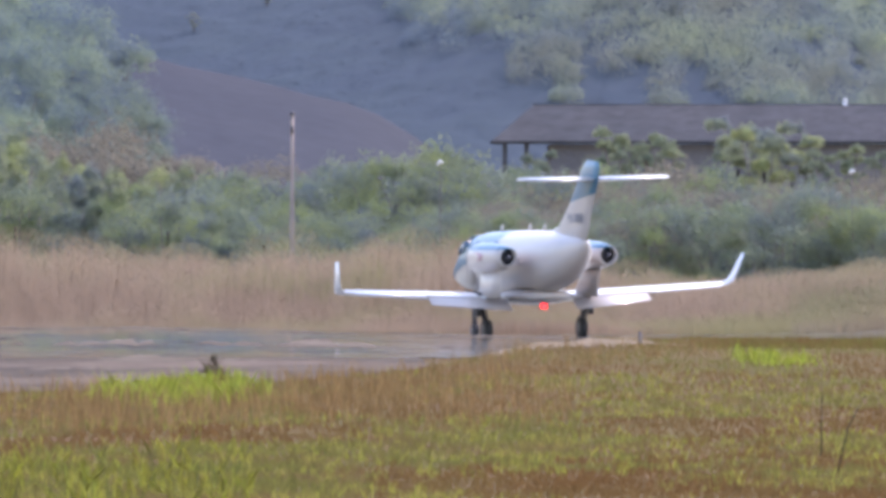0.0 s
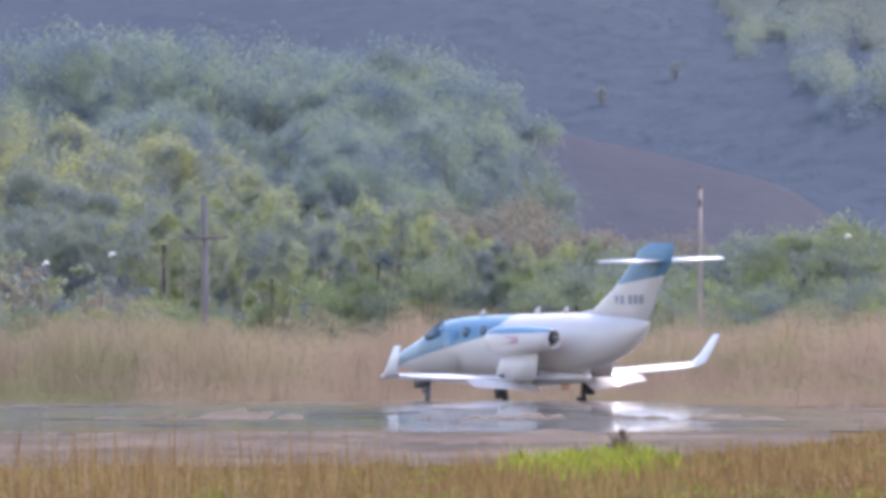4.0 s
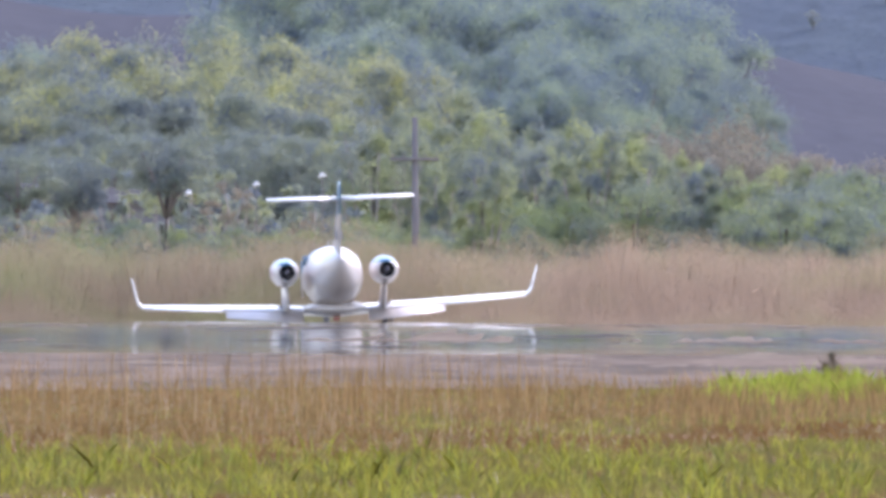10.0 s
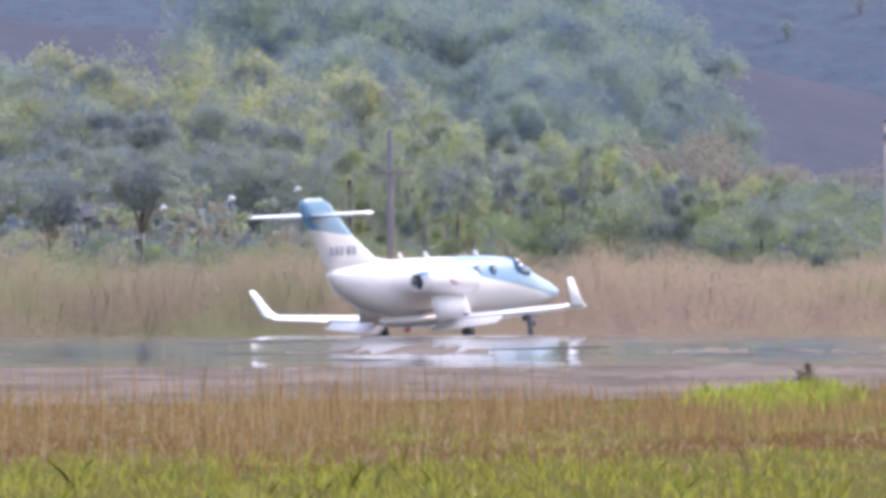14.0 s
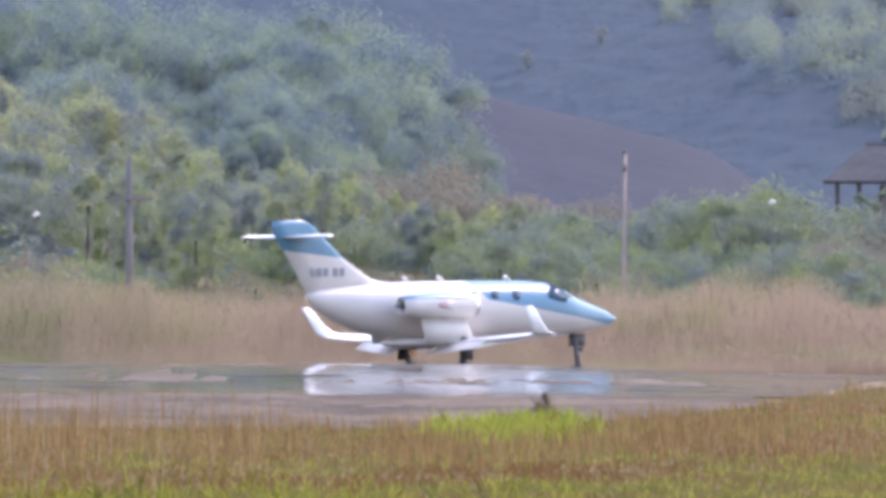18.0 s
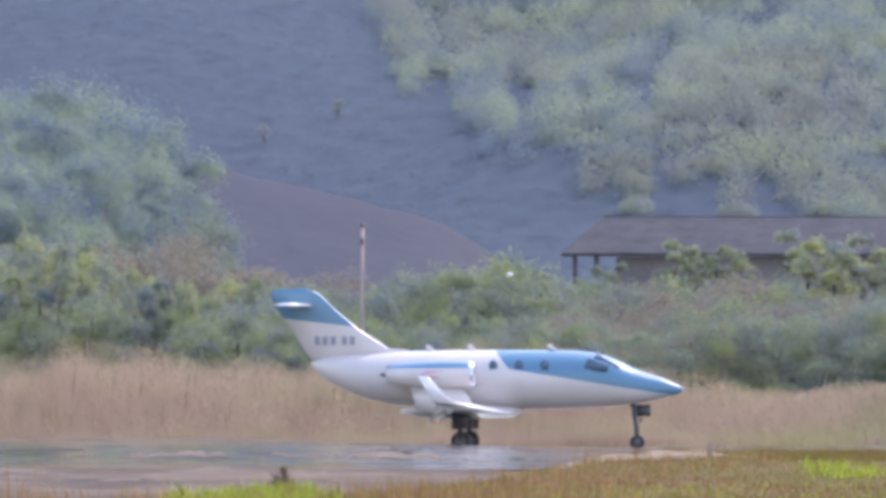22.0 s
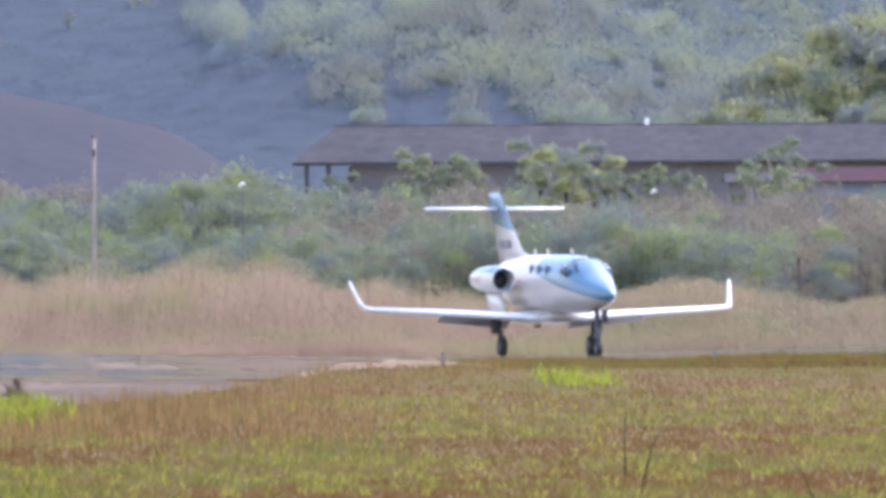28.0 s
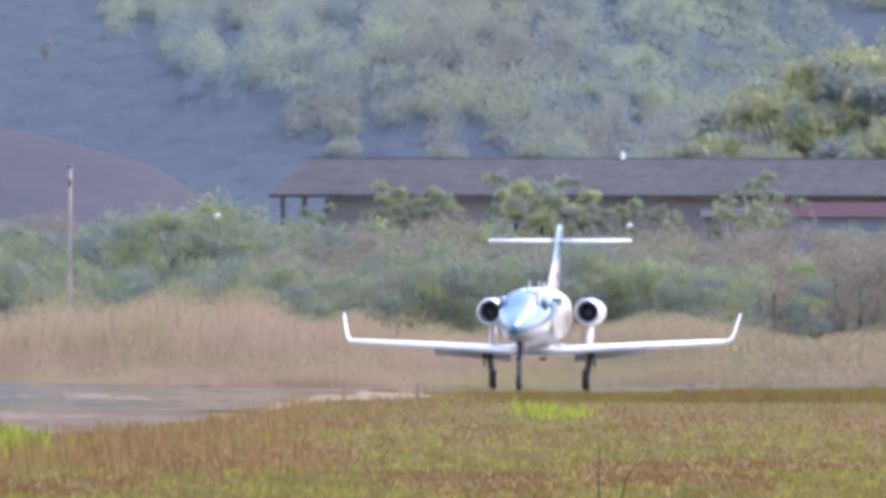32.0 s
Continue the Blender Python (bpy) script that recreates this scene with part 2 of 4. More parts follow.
def livery(name, slope_z, slope_x, low_z=-100.0, low_x=0.0):
    """White paint with the blue field above a steep line and above a flatter one."""
    m = M["paint"].copy()
    m.name = name
    n, l = m.node_tree.nodes, m.node_tree.links
    p = n["Principled BSDF"]
    old = p.inputs["Base Color"].links[0].from_socket
    xyz = n.new("ShaderNodeSeparateXYZ")
    l.new(n.new("ShaderNodeTexCoord").outputs["Object"], xyz.inputs[0])

    def op(kind, a, b):
        q = n.new("ShaderNodeMath")
        q.operation = kind
        for s, v in zip(q.inputs, (a, b)):
            if hasattr(v, "links"):
                l.new(v, s)
            else:
                s.default_value = v
        return q.outputs[0]

    x, z = xyz.outputs[0], xyz.outputs[2]
    above = op("GREATER_THAN", op("ADD", z, op("MULTIPLY", x, slope_x)), slope_z)
    over = op("GREATER_THAN", op("ADD", z, op("MULTIPLY", x, low_x)), low_z)
    both = op("MULTIPLY", above, over)
    q = n.new("ShaderNodeMix")
    q.data_type = "RGBA"
    l.new(both, q.inputs[0])
    l.new(old, q.inputs[6])
    q.inputs[7].default_value = (0.08, 0.2, 0.29, 1)
    l.new(q.outputs[2], p.inputs["Base Color"])
    return m


M["body_paint"] = livery("white_and_blue_body_paint", 4.25, 1.2, 2.764, 0.166)
M["fin_paint"] = livery("white_and_blue_fin_paint", 3.44, 0.118)
M["nacelle_paint"] = livery("white_and_blue_nacelle_paint", 2.56, 0.0)


# ---- mesh helpers ----
def link(name, me, material, parent=None, label=""):
    me.materials.append(material)
    ob = new(name, me)
    if parent:
        ob.parent = parent
    if label:
        ob["label"] = label
    return ob


def part(name, bm, material, parent=None, label="", smooth=True):
    me = bpy.data.meshes.new(name)
    bmesh.ops.recalc_face_normals(bm, faces=bm.faces)
    bm.to_mesh(me)
    bm.free()
    if smooth:
        for f in me.polygons:
            f.use_smooth = True
    return link(name, me, material, parent, label)


def polys(name, v, k):
    """A mesh of separate k-sided faces from an array of corners."""
    v = np.asarray(v, np.float32).reshape(-1, 3)
    n = len(v) // k
    me = bpy.data.meshes.new(name)
    me.vertices.add(n * k)
    me.vertices.foreach_set("co", v.ravel())
    me.loops.add(n * k)
    me.loops.foreach_set("vertex_index", np.arange(n * k, dtype=np.int32))
    me.polygons.add(n)
    me.polygons.foreach_set("loop_start", np.arange(0, n * k, k, dtype=np.int32))
    me.update(calc_edges=True)
    return me


def loft(rings, close_ends=True):
    """A bmesh skin over rings of equal length."""
    bm = bmesh.new()
    vs = [[bm.verts.new(p) for p in r] for r in rings]
    k = len(rings[0])
    for a, b in zip(vs, vs[1:]):
        for i in range(k):
            bm.faces.new((a[i], a[(i + 1) % k], b[(i + 1) % k], b[i]))
    if close_ends:
        bm.faces.new(vs[0][::-1])
        bm.faces.new(vs[-1])
    return bm


def circle(c, r, axis, k=16):
    """Points of a circle about c, axis 0, 1 or 2; r may be a pair."""
    ra, rb = r if isinstance(r, tuple) else (r, r)
    out = []
    for i in range(k):
        a = 2 * math.pi * i / k
        p = [math.cos(a) * ra, math.sin(a) * rb]
        p.insert(axis, 0)
        out.append(Vector(p) + Vector(c))
    return out


def tube(points, radii, k=8):
    """A round bar along points."""
    rings = []
    pts = [Vector(p) for p in points]
    for i, p in enumerate(pts):
        d = (pts[min(i + 1, len(pts) - 1)] - pts[max(i - 1, 0)]).normalized()
        q = d.to_track_quat("Z", "Y")
        r = radii[i] if isinstance(radii, (list, tuple)) else radii
        rings.append([p + q @ Vector((math.cos(2 * math.pi * j / k) * r, math.sin(2 * math.pi * j / k) * r, 0)) for j in range(k)])
    return loft(rings)


def box(c, s, bevel=0.0):
    bm = bmesh.new()
    bmesh.ops.create_cube(bm, size=1.0)
    bmesh.ops.scale(bm, vec=s, verts=bm.verts)
    bmesh.ops.translate(bm, vec=c, verts=bm.verts)
    if bevel:
        bmesh.ops.bevel(bm, geom=list(bm.edges), offset=bevel, segments=2, affect="EDGES")
    return bm


def empty(name, m, label, category, group="", kind=""):
    ob = new(name)
    ob.matrix_world = m
    return tagged(ob, label, category, group, kind)


def at(bearing, distance):
    """Plan place at a bearing in thousandths of the distance to the right of straight ahead."""
    return bearing * distance / 1000.0, distance


# ---- ground ----
def smooth(a, b, v):
    t = np.clip((np.asarray(v, float) - a) / (b - a), 0, 1)
    return t * t * (3 - 2 * t)


def apron_z(x, y):
    return -0.406 + 0.01936 * np.clip(x, -40, 40) - 0.00357 * (y - 600) - 0.1 * smooth(9, 13, x)


def ground_z(x, y):
    """Flat field, a low crest at 557 m shaped to hide the wheels in the camera's view, the tilted turning pad behind
    it, then flat land.
    """
    x, y = np.asarray(x, float), np.asarray(y, float)
    u = x / np.maximum(y, 1) * 560
    crest = 0.26 - 0.2 * smooth(-4.0, 5.0, u) - 0.09 * smooth(5.0, 10.0, u) - 0.1 * smooth(8.0, 13.0, u)
    z = crest * smooth(470, 556, y)
    pad = apron_z(x, np.clip(y, 560, 650))
    z = z + (pad - z) * smooth(558, 566, y)
    return z + (-1.2 - z) * smooth(650, 760, y)


def sheet(name, xs, ys_of, material, lift, kind_label):
    """A surface that follows the ground: columns at xs, each with rows of y."""
    bm = bmesh.new()
    cols = []
    for x in xs:
        ys = ys_of(x)
        zs = ground_z(np.full(len(ys), x), ys) + lift
        cols.append([bm.verts.new((x, y, z)) for y, z in zip(ys, zs)])
    for a, b in zip(cols, cols[1:]):
        for i in range(len(a) - 1):
            bm.faces.new((a[i], b[i], b[i + 1], a[i + 1]))
    ob = part(name, bm, material)
    return tagged(ob, kind_label, name, kind="structure")


XS = np.concatenate([[-3000, -1200, -500, -250, -120], np.arange(-80, 81, 2.0), [120, 250, 500, 1200, 3000]])
YS = np.concatenate([[-1500, -400, -50, 100], np.arange(200, 470, 30.0), np.arange(470, 552, 10.0), np.arange(552, 570, 1.0), np.arange(570, 660, 10.0), np.arange(660, 800, 20.0), [900, 1200, 1800, 3000, 4900]])
sheet("ground", XS, lambda x: YS, M["ground"], -0.03, "dry brown and green airfield soil")

EDGE_X = [-120, -14, -2.1, 0, 2.4, 4, 5.6, 8, 9.5, 11, 80]
EDGE_Y = [352, 360, 369, 392, 420, 455, 492, 525, 549, 562, 563]


def edge(x):
    return float(np.interp(x, EDGE_X, EDGE_Y))


PX = np.concatenate([[-120, -60], np.arange(-40, 41, 1.0), [60, 80]])


def runway_rows(x):
    e = edge(x)
    return np.concatenate([np.linspace(max(e, 464), 550 if e < 545 else e + 1, 12), np.linspace(max(551, e + 1.5), 569, 18), np.linspace(570, 645, 10)])


sheet("runway", PX, runway_rows, M["asphalt"], 0.0, "grey asphalt runway shimmering in the heat")


def pale_streaks(name, y0, deep, seed, x1, label):
    """Long pale streaks in the pavement, mirage glare put into colour, broken and ragged."""
    xs = np.arange(-30, x1, 0.11)

    def rows(x):
        a = y0 + 5 * noise.noise(Vector((x * 0.3, seed, 0))) + 4 * noise.noise(Vector((x * 3.3, seed, 2.0)))
        w = max(0.02, deep * (noise.noise(Vector((x * 0.33, seed + 7, 0))) + 0.5 * noise.noise(Vector((x * 1.3, seed + 3, 0))) + 0.45 * noise.noise(Vector((x * 4.1, seed + 5, 0))) + 0.08))
        return np.linspace(max(a, edge(x)), max(a, edge(x)) + w, 3)

    sheet(name, xs, rows, M["concrete"], 0.004, label)


pale_streaks("concrete_strip", 446, 34, 1.5, 4.0, "pale broken concrete strip along the runway")
pale_streaks("worn_patch", 424, 20, 4.5, 2.0, "pale mirage glare painted on the shoulder")
pale_streaks("worn_patch", 500, 30, 8.5, 6.0, "pale mirage glare painted on the runway")
pale_streaks("worn_patch", 541, 12, 12.5, 8.0, "pale mirage glare painted on the runway")
sheet("shoulder", PX[PX < 3.6], lambda x: np.linspace(edge(x), max(edge(x) + 0.3, 464), 8), M["shoulder"], 0.0, "dusty mauve-grey asphalt shoulder")
sheet("sandy_verge", np.arange(4.0, 11.6, 0.15), lambda x: np.linspace(edge(x) - 5 - 36 * float(smooth(6, 11, x)), edge(x) + 0.5 + (14 + 5 * math.sin(x * 4.1)) * float(smooth(4, 6.5, x) * (1 - smooth(9, 10, x))), 8), M["dust"], 0.006, "bare dusty verge along the pavement")
sheet("dirt_track", np.arange(-30, 31, 2.0), lambda x: np.linspace(205, 222.5 + 0.6 * math.sin(x * 0.7), 4), M["dust"], 0.0, "pale sandy track at the edge of the field")

# ---- the jet ----
def make_jet():
    jet = empty("business_jet", Matrix(), "white light jet with sky-blue nose and tail tip on the runway", "aircraft")
    # fuselage: station, top, bottom, half width
    st = [(6.8, 1.90, 1.85, 0.03), (6.65, 2.00, 1.74, 0.14), (6.2, 2.20, 1.60, 0.33), (5.6, 2.40, 1.48, 0.50), (5.2, 2.55, 1.42, 0.60),
          (4.8, 2.76, 1.38, 0.69), (4.4, 2.92, 1.35, 0.75), (4.0, 3.02, 1.32, 0.79), (3.4, 3.08, 1.30, 0.82), (2.0, 3.10, 1.28, 0.85), (0.6, 3.10, 1.27, 0.85),
          (-0.4, 3.10, 1.28, 0.84), (-1.2, 3.09, 1.32, 0.82), (-2.0, 3.07, 1.40, 0.78), (-3.0, 3.0, 1.60, 0.66), (-3.6, 2.95, 1.82, 0.52), (-4.2, 2.88, 2.12, 0.34), (-4.65, 2.8, 2.45, 0.15), (-4.8, 2.75, 2.65, 0.04)]
    xs = np.array([s[0] for s in st])[::-1]
    fine = np.concatenate([np.linspace(6.8, 4.0, 22), np.linspace(3.8, -4.8, 30)])
    prof = [np.interp(fine, xs, np.array([s[i] for s in st])[::-1]) for i in (1, 2, 3)]

    def ring(x, top, bot, w):
        c, h = (top + bot) / 2, (top - bot) / 2
        return [(x, w * math.cos(a), c + h * math.copysign(abs(math.sin(a)) ** 0.92, math.sin(a))) for a in (2 * math.pi * i / 32 for i in range(32))]

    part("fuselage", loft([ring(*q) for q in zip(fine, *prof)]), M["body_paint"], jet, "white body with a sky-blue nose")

    def surface(name, sections, material, label=""):
        """A lifting surface over sections (leading edge, chord direction end, thickness, thickness axis)."""
        shape = [(0, 0), (0.04, 0.45), (0.15, 0.85), (0.35, 1.0), (0.65, 0.65), (1.0, 0.04), (1.0, -0.04), (0.65, -0.45), (0.35, -0.7), (0.15, -0.65), (0.04, -0.4)]
        rings = []
        for le, te, th, ax in sections:
            le, te, ax = Vector(le), Vector(te), Vector(ax)
            rings.append([le + (te - le) * u + ax * (w * th / 2) for u, w in shape])
        return part(name, loft(rings), material, jet, label)

    up = (0, 0, 1)
    for s in (1, -1):
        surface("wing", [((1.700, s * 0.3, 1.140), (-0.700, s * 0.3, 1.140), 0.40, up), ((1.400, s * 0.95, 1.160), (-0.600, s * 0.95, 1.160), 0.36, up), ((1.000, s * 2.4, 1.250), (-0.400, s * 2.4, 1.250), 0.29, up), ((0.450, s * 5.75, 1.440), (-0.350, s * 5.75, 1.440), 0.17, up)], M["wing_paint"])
        surface("winglet", [((0.450, s * 5.752, 1.440), (-0.350, s * 5.752, 1.440), 0.17, up), ((0.200, s * 5.9, 1.540), (-0.430, s * 5.9, 1.540), 0.12, (0.0, s * -0.7, 0.7)), ((-0.050, s * 5.97, 1.750), (-0.530, s * 5.97, 1.750), 0.09, (0, -s, 0.1)), ((-0.550, s * 6.1, 2.320), (-0.850, s * 6.1, 2.320), 0.04, (0, -s, 0.1))], M["wing_paint"])
        surface("flap", [((-0.530, s * 0.98, 1.130), (-1.050, s * 0.98, 0.820), 0.09, (0.5, 0, 0.86)), ((-0.350, s * 3.3, 1.270), (-0.750, s * 3.3, 1.040), 0.07, (0.5, 0, 0.86))], M["paint"], "lowered white flap")
        surface("aileron", [((-0.300, s * 3.4, 1.290), (-0.550, s * 3.4, 1.270), 0.05, up), ((-0.310, s * 5.5, 1.415), (-0.490, s * 5.5, 1.400), 0.04, up)], M["wing_paint"])
        surface("tailplane", [((-4.75, s * 0.03, 4.5), (-5.75, s * 0.03, 4.5), 0.17, up), ((-5.2, s * 2.2, 4.53), (-5.75, s * 2.2, 4.53), 0.11, up)], M["wing_paint"])
        # engine over the wing on its pylon
        cy, cz = s * 1.5, 2.35
        outer = [(0.35, 0.326), (0.42, 0.361), (0.30, 0.400), (0.0, 0.427), (-0.6, 0.431), (-1.2, 0.405), (-1.8, 0.352), (-2.3, 0.273), (-2.3, 0.235), (-1.9, 0.238)]
        nac = part("nacelle", loft([[Vector((x, cy + r * math.cos(a), cz + r * math.sin(a))) for a in (2 * math.pi * i / 24 for i in range(24))] for x, r in [(-0.1, 0.290), (0.2, 0.299)] + outer], False), M["nacelle_paint"], jet, "white engine pod with a sky-blue top")
        part("inlet_lip", loft([[Vector((x, cy + r * math.cos(a), cz + r * math.sin(a))) for a in (2 * math.pi * i / 24 for i in range(24))] for x, r in [(0.28, 0.310), (0.40, 0.327), (0.438, 0.352), (0.40, 0.378), (0.31, 0.403)]], False), M["metal"], nac, "polished metal intake lip")
        part("fan", loft([circle((-0.1, cy, cz), 0.292, 0, 24), circle((-0.14, cy, cz), 0.292, 0, 24)]), M["dark"], nac, "dark engine fan")
        part("spinner", loft([circle((-0.1, cy, cz), 0.1, 0), circle((0.0, cy, cz), 0.07, 0), circle((0.06, cy, cz), 0.01, 0)]), M["strut"], nac)
        part("exhaust", loft([circle((-1.9, cy, cz), 0.235, 0, 20), circle((-2.0, cy, cz), 0.235, 0, 20)]), M["dark"], nac, "dark engine exhaust")
        part("tail_cone", loft([circle((-1.95, cy, cz), 0.15, 0), circle((-2.5, cy, cz), 0.03, 0)]), M["strut"], nac)
        part("emblem", loft([[(-0.75 + 0.42 * math.cos(a), cy + s * 0.437 * math.cos(0.3), cz + 0.02 + 0.13 * math.sin(a)) for a in (2 * math.pi * i / 14 for i in range(14))], [(-0.75 + 0.42 * math.cos(a), cy + s * 0.38, cz + 0.02 + 0.13 * math.sin(a)) for a in (2 * math.pi * i / 14 for i in range(14))]]), M["red"], nac, "red emblem")
        surface("pylon", [((0.55, s * 1.45, 1.18), (-1.35, s * 1.45, 1.18), 0.30, (0, 1, 0)), ((0.05, s * 1.5, 1.98), (-1.55, s * 1.5, 1.98), 0.22, (0, 1, 0))], M["paint"])
        # main gear
        leg = part("main_leg", tube([(0.02, s * 1.62, 1.36), (0.0, s * 1.5, 0.75), (-0.02, s * 1.45, 0.3)], [0.1, 0.095, 0.085], 10), M["strut"], jet)
        part("trailing_link", tube([(0.2, s * 1.43, 0.62), (0.0, s * 1.43, 0.3)], 0.045), M["strut"], leg)
        # The door's shade is put into its dark material.
        part("gear_door", box((0.0, s * 1.7, 0.98), (0.5, 0.035, 0.62), 0.012), M["strut"], leg, "gear door with its shade painted as dark grey")
        wheel = part("wheel", loft([circle((0, s * 1.43 + o, 0.3), r, 1, 20) for o, r in ((-0.1, 0.2), (-0.1, 0.27), (-0.06, 0.3), (0.06, 0.3), (0.1, 0.27), (0.1, 0.2))]), M["rubber"], jet)
        part("rim", loft([circle((0, s * 1.43 + o, 0.3), r, 1, 16) for o, r in ((-0.105, 0.06), (-0.105, 0.17), (0.105, 0.17), (0.105, 0.06))]), M["strut"], wheel)
        # cabin and cockpit glass
        for x in (2.55, 1.75, 0.95):
            part("window", loft([[Vector((x + 0.13 * math.cos(a), s * y, 2.62 + 0.18 * math.sin(a))) for a in (2 * math.pi * i / 14 for i in range(14))] for y in (0.70, 0.797)]), M["glass"], jet)
        part("side_window", loft([[(3.75, s * y, 2.5), (4.45, s * y, 2.42), (4.55, s * (y - 0.02), 2.62), (3.9, s * (y - 0.03), 2.84)] for y in (0.55, 0.742)]), M["glass"], jet)
        part("windscreen_panel", loft([[(4.1 + o, s * 0.06, 3.005 + o), (4.1 + o, s * 0.46, 2.93 + o), (4.8 + o, s * 0.52, 2.57 + o), (5.18 + o, s * 0.06, 2.46 + o)] for o in (-0.05, 0.02)]), M["glass"], jet)
        part("wing_tip_light", loft([circle((0.47, s * 5.72, 1.45), 0.05, 1, 8), circle((0.47, s * 5.80, 1.45), 0.03, 1, 8)]), M["white_metal"], jet)
        # registration shown as plain bars on the fin
        for i, x in enumerate((-3.5, -3.75, -4.1, -4.35, -4.6)):
            part("marking_bar", box((x, s * 0.089, 3.42), (0.15, 0.012, 0.26)), M["marks"], jet, smooth=False)
    # fin, dorsal fillet, belly fairing
    side = (0, 1, 0)
    surface("fin", [((-2.0, 0, 2.6), (-4.6, 0, 2.55), 0.22, side), ((-2.4, 0, 3.2), (-5.05, 0, 3.2), 0.2, side), ((-3.35, 0, 3.8), (-5.38, 0, 3.8), 0.17, side), ((-4.1, 0, 4.45), (-5.9, 0, 4.45), 0.13, side), ((-4.5, 0, 4.85), (-6.05, 0, 4.82), 0.1, side), ((-4.95, 0, 5.05), (-6.0, 0, 5.0), 0.03, side)], M["fin_paint"], "swept fin, sky blue above white")
    surface("dorsal_fillet", [((-1.2, 0, 3.0), (-3.6, 0, 2.85), 0.16, side), ((-2.2, 0, 3.16), (-3.7, 0, 3.24), 0.1, side)], M["paint"])
    part("belly_fairing", loft([[(x, w * math.cos(a), 1.22 + h * math.sin(a)) for a in (2 * math.pi * i / 20 for i in range(20))] for x, w, h in ((1.9, 0.1, 0.05), (1.5, 0.6, 0.16), (0.6, 0.95, 0.24), (-0.6, 0.95, 0.24), (-1.5, 0.6, 0.17), (-2.0, 0.1, 0.05))]), M["paint"], jet)
    lamp = part("beacon_lamp", box((0, 0, 0), (0.02, 0.17, 0.13), 0.004), M["beacon"], jet, "turning red lamp of the beacon")
    lamp.location = (-0.9, 0, 0.93)
    hood = bmesh.new()
    for c, size in (((-0.02, 0, 0), (0.02, 0.2, 0.16)), ((0.05, 0.095, 0), (0.12, 0.012, 0.16)), ((0.05, -0.095, 0), (0.12, 0.012, 0.16)), ((0.05, 0, 0.075), (0.12, 0.19, 0.012))):
        bmesh.ops.create_cube(hood, size=1.0, matrix=Matrix.Translation(c) @ Matrix.Diagonal((*size, 1)))
    part("hood", hood, M["red_glass"], lamp, "dark red hood behind the lamp", smooth=False)
    part("beacon_base", tube([(-0.9, 0, 1.06), (-0.9, 0, 1.0)], [0.1, 0.07], 12), M["strut"], jet)
    for x, z in ((2.9, 3.08), (0.4, 3.09), (-0.9, 3.08)):
        part("antenna", loft([[(x, 0.015, z), (x - 0.3, 0.015, z), (x - 0.3, -0.015, z), (x, -0.015, z)], [(x - 0.22, 0.008, z + 0.2), (x - 0.34, 0.008, z + 0.2), (x - 0.34, -0.008, z + 0.2), (x - 0.22, -0.008, z + 0.2)]]), M["paint"], jet)
    part("cabin_door", box((3.25, 0.8, 2.12), (0.66, 0.03, 1.1), 0.012), M["body_paint"], jet)
    # nose gear
    nl = part("nose_leg", tube([(5.2, 0, 1.5), (5.33, 0, 0.7), (5.35, 0, 0.24)], [0.085, 0.085, 0.075], 10), M["strut"], jet)
    part("nose_gear_door", box((5.45, 0.17, 1.22), (0.6, 0.03, 0.36), 0.01), M["strut"], nl)
    part("taxi_light", loft([circle((5.43, 0, 0.95), 0.07, 0, 12), circle((5.5, 0, 0.95), 0.085, 0, 12)]), M["strut"], nl)
    nw = part("nose_wheel", loft([circle((5.35, o, 0.23), r, 1, 18) for o, r in ((-0.08, 0.14), (-0.08, 0.2), (-0.05, 0.23), (0.05, 0.23), (0.08, 0.2), (0.08, 0.14))]), M["rubber"], jet)
    part("rim", loft([circle((5.35, o, 0.23), r, 1, 12) for o, r in ((-0.085, 0.05), (-0.085, 0.12), (0.085, 0.12), (0.085, 0.05))]), M["strut"], nw)
    return jet, lamp


jet, beacon_lamp = make_jet()


# ---- plants ----
rng = np.random.default_rng(7)


def turn_vectors(n):
    v = rng.normal(size=(n, 3))
    return v / np.linalg.norm(v, axis=1, keepdims=True)


def leaf_quads(centres, sizes, out, loose=0.4):
    """A leaf-shaped quad at each centre, facing more or less along out."""
    n = len(centres)
    face = out + loose * turn_vectors(n)
    a = np.cross(face, turn_vectors(n))
    a /= np.linalg.norm(a, axis=1, keepdims=True) + 1e-9
    b = np.cross(face, a)
    b /= np.linalg.norm(b, axis=1, keepdims=True) + 1e-9
    s = np.asarray(sizes).reshape(-1, 1)
    return np.stack([centres - a * s, centres + b * s * 0.6, centres + a * s, centres - b * s * 0.6], 1)


def clump_points(c, r, n):
    """Points in the outer part of a lumpy ball, thinner below, and the ways outwards."""
    d = turn_vectors(n)
    d[:, 2] = np.where(d[:, 2] < -0.3, -d[:, 2] * 0.6, d[:, 2])
    rad = rng.uniform(0.5, 1.08, (n, 1)) ** 0.8 * (1 + 0.25 * np.sin(d[:, :1] * 5 + c[0]) * np.cos(d[:, 1:2] * 4 + c[1]))
    return np.asarray(c) + d * rad * np.asarray(r), d


def crown_mesh(name, clumps, per, leaf):
    parts = [clump_points(c, r, round(per * 1.4)) for c, r in clumps]
    pts = np.concatenate([p for p, d in parts])
    out = np.concatenate([d for p, d in parts])
    return polys(name, leaf_quads(pts, rng.uniform(0.7, 1.3, len(pts)) * leaf * 0.85, out, 0.9)[:, :3], 3)


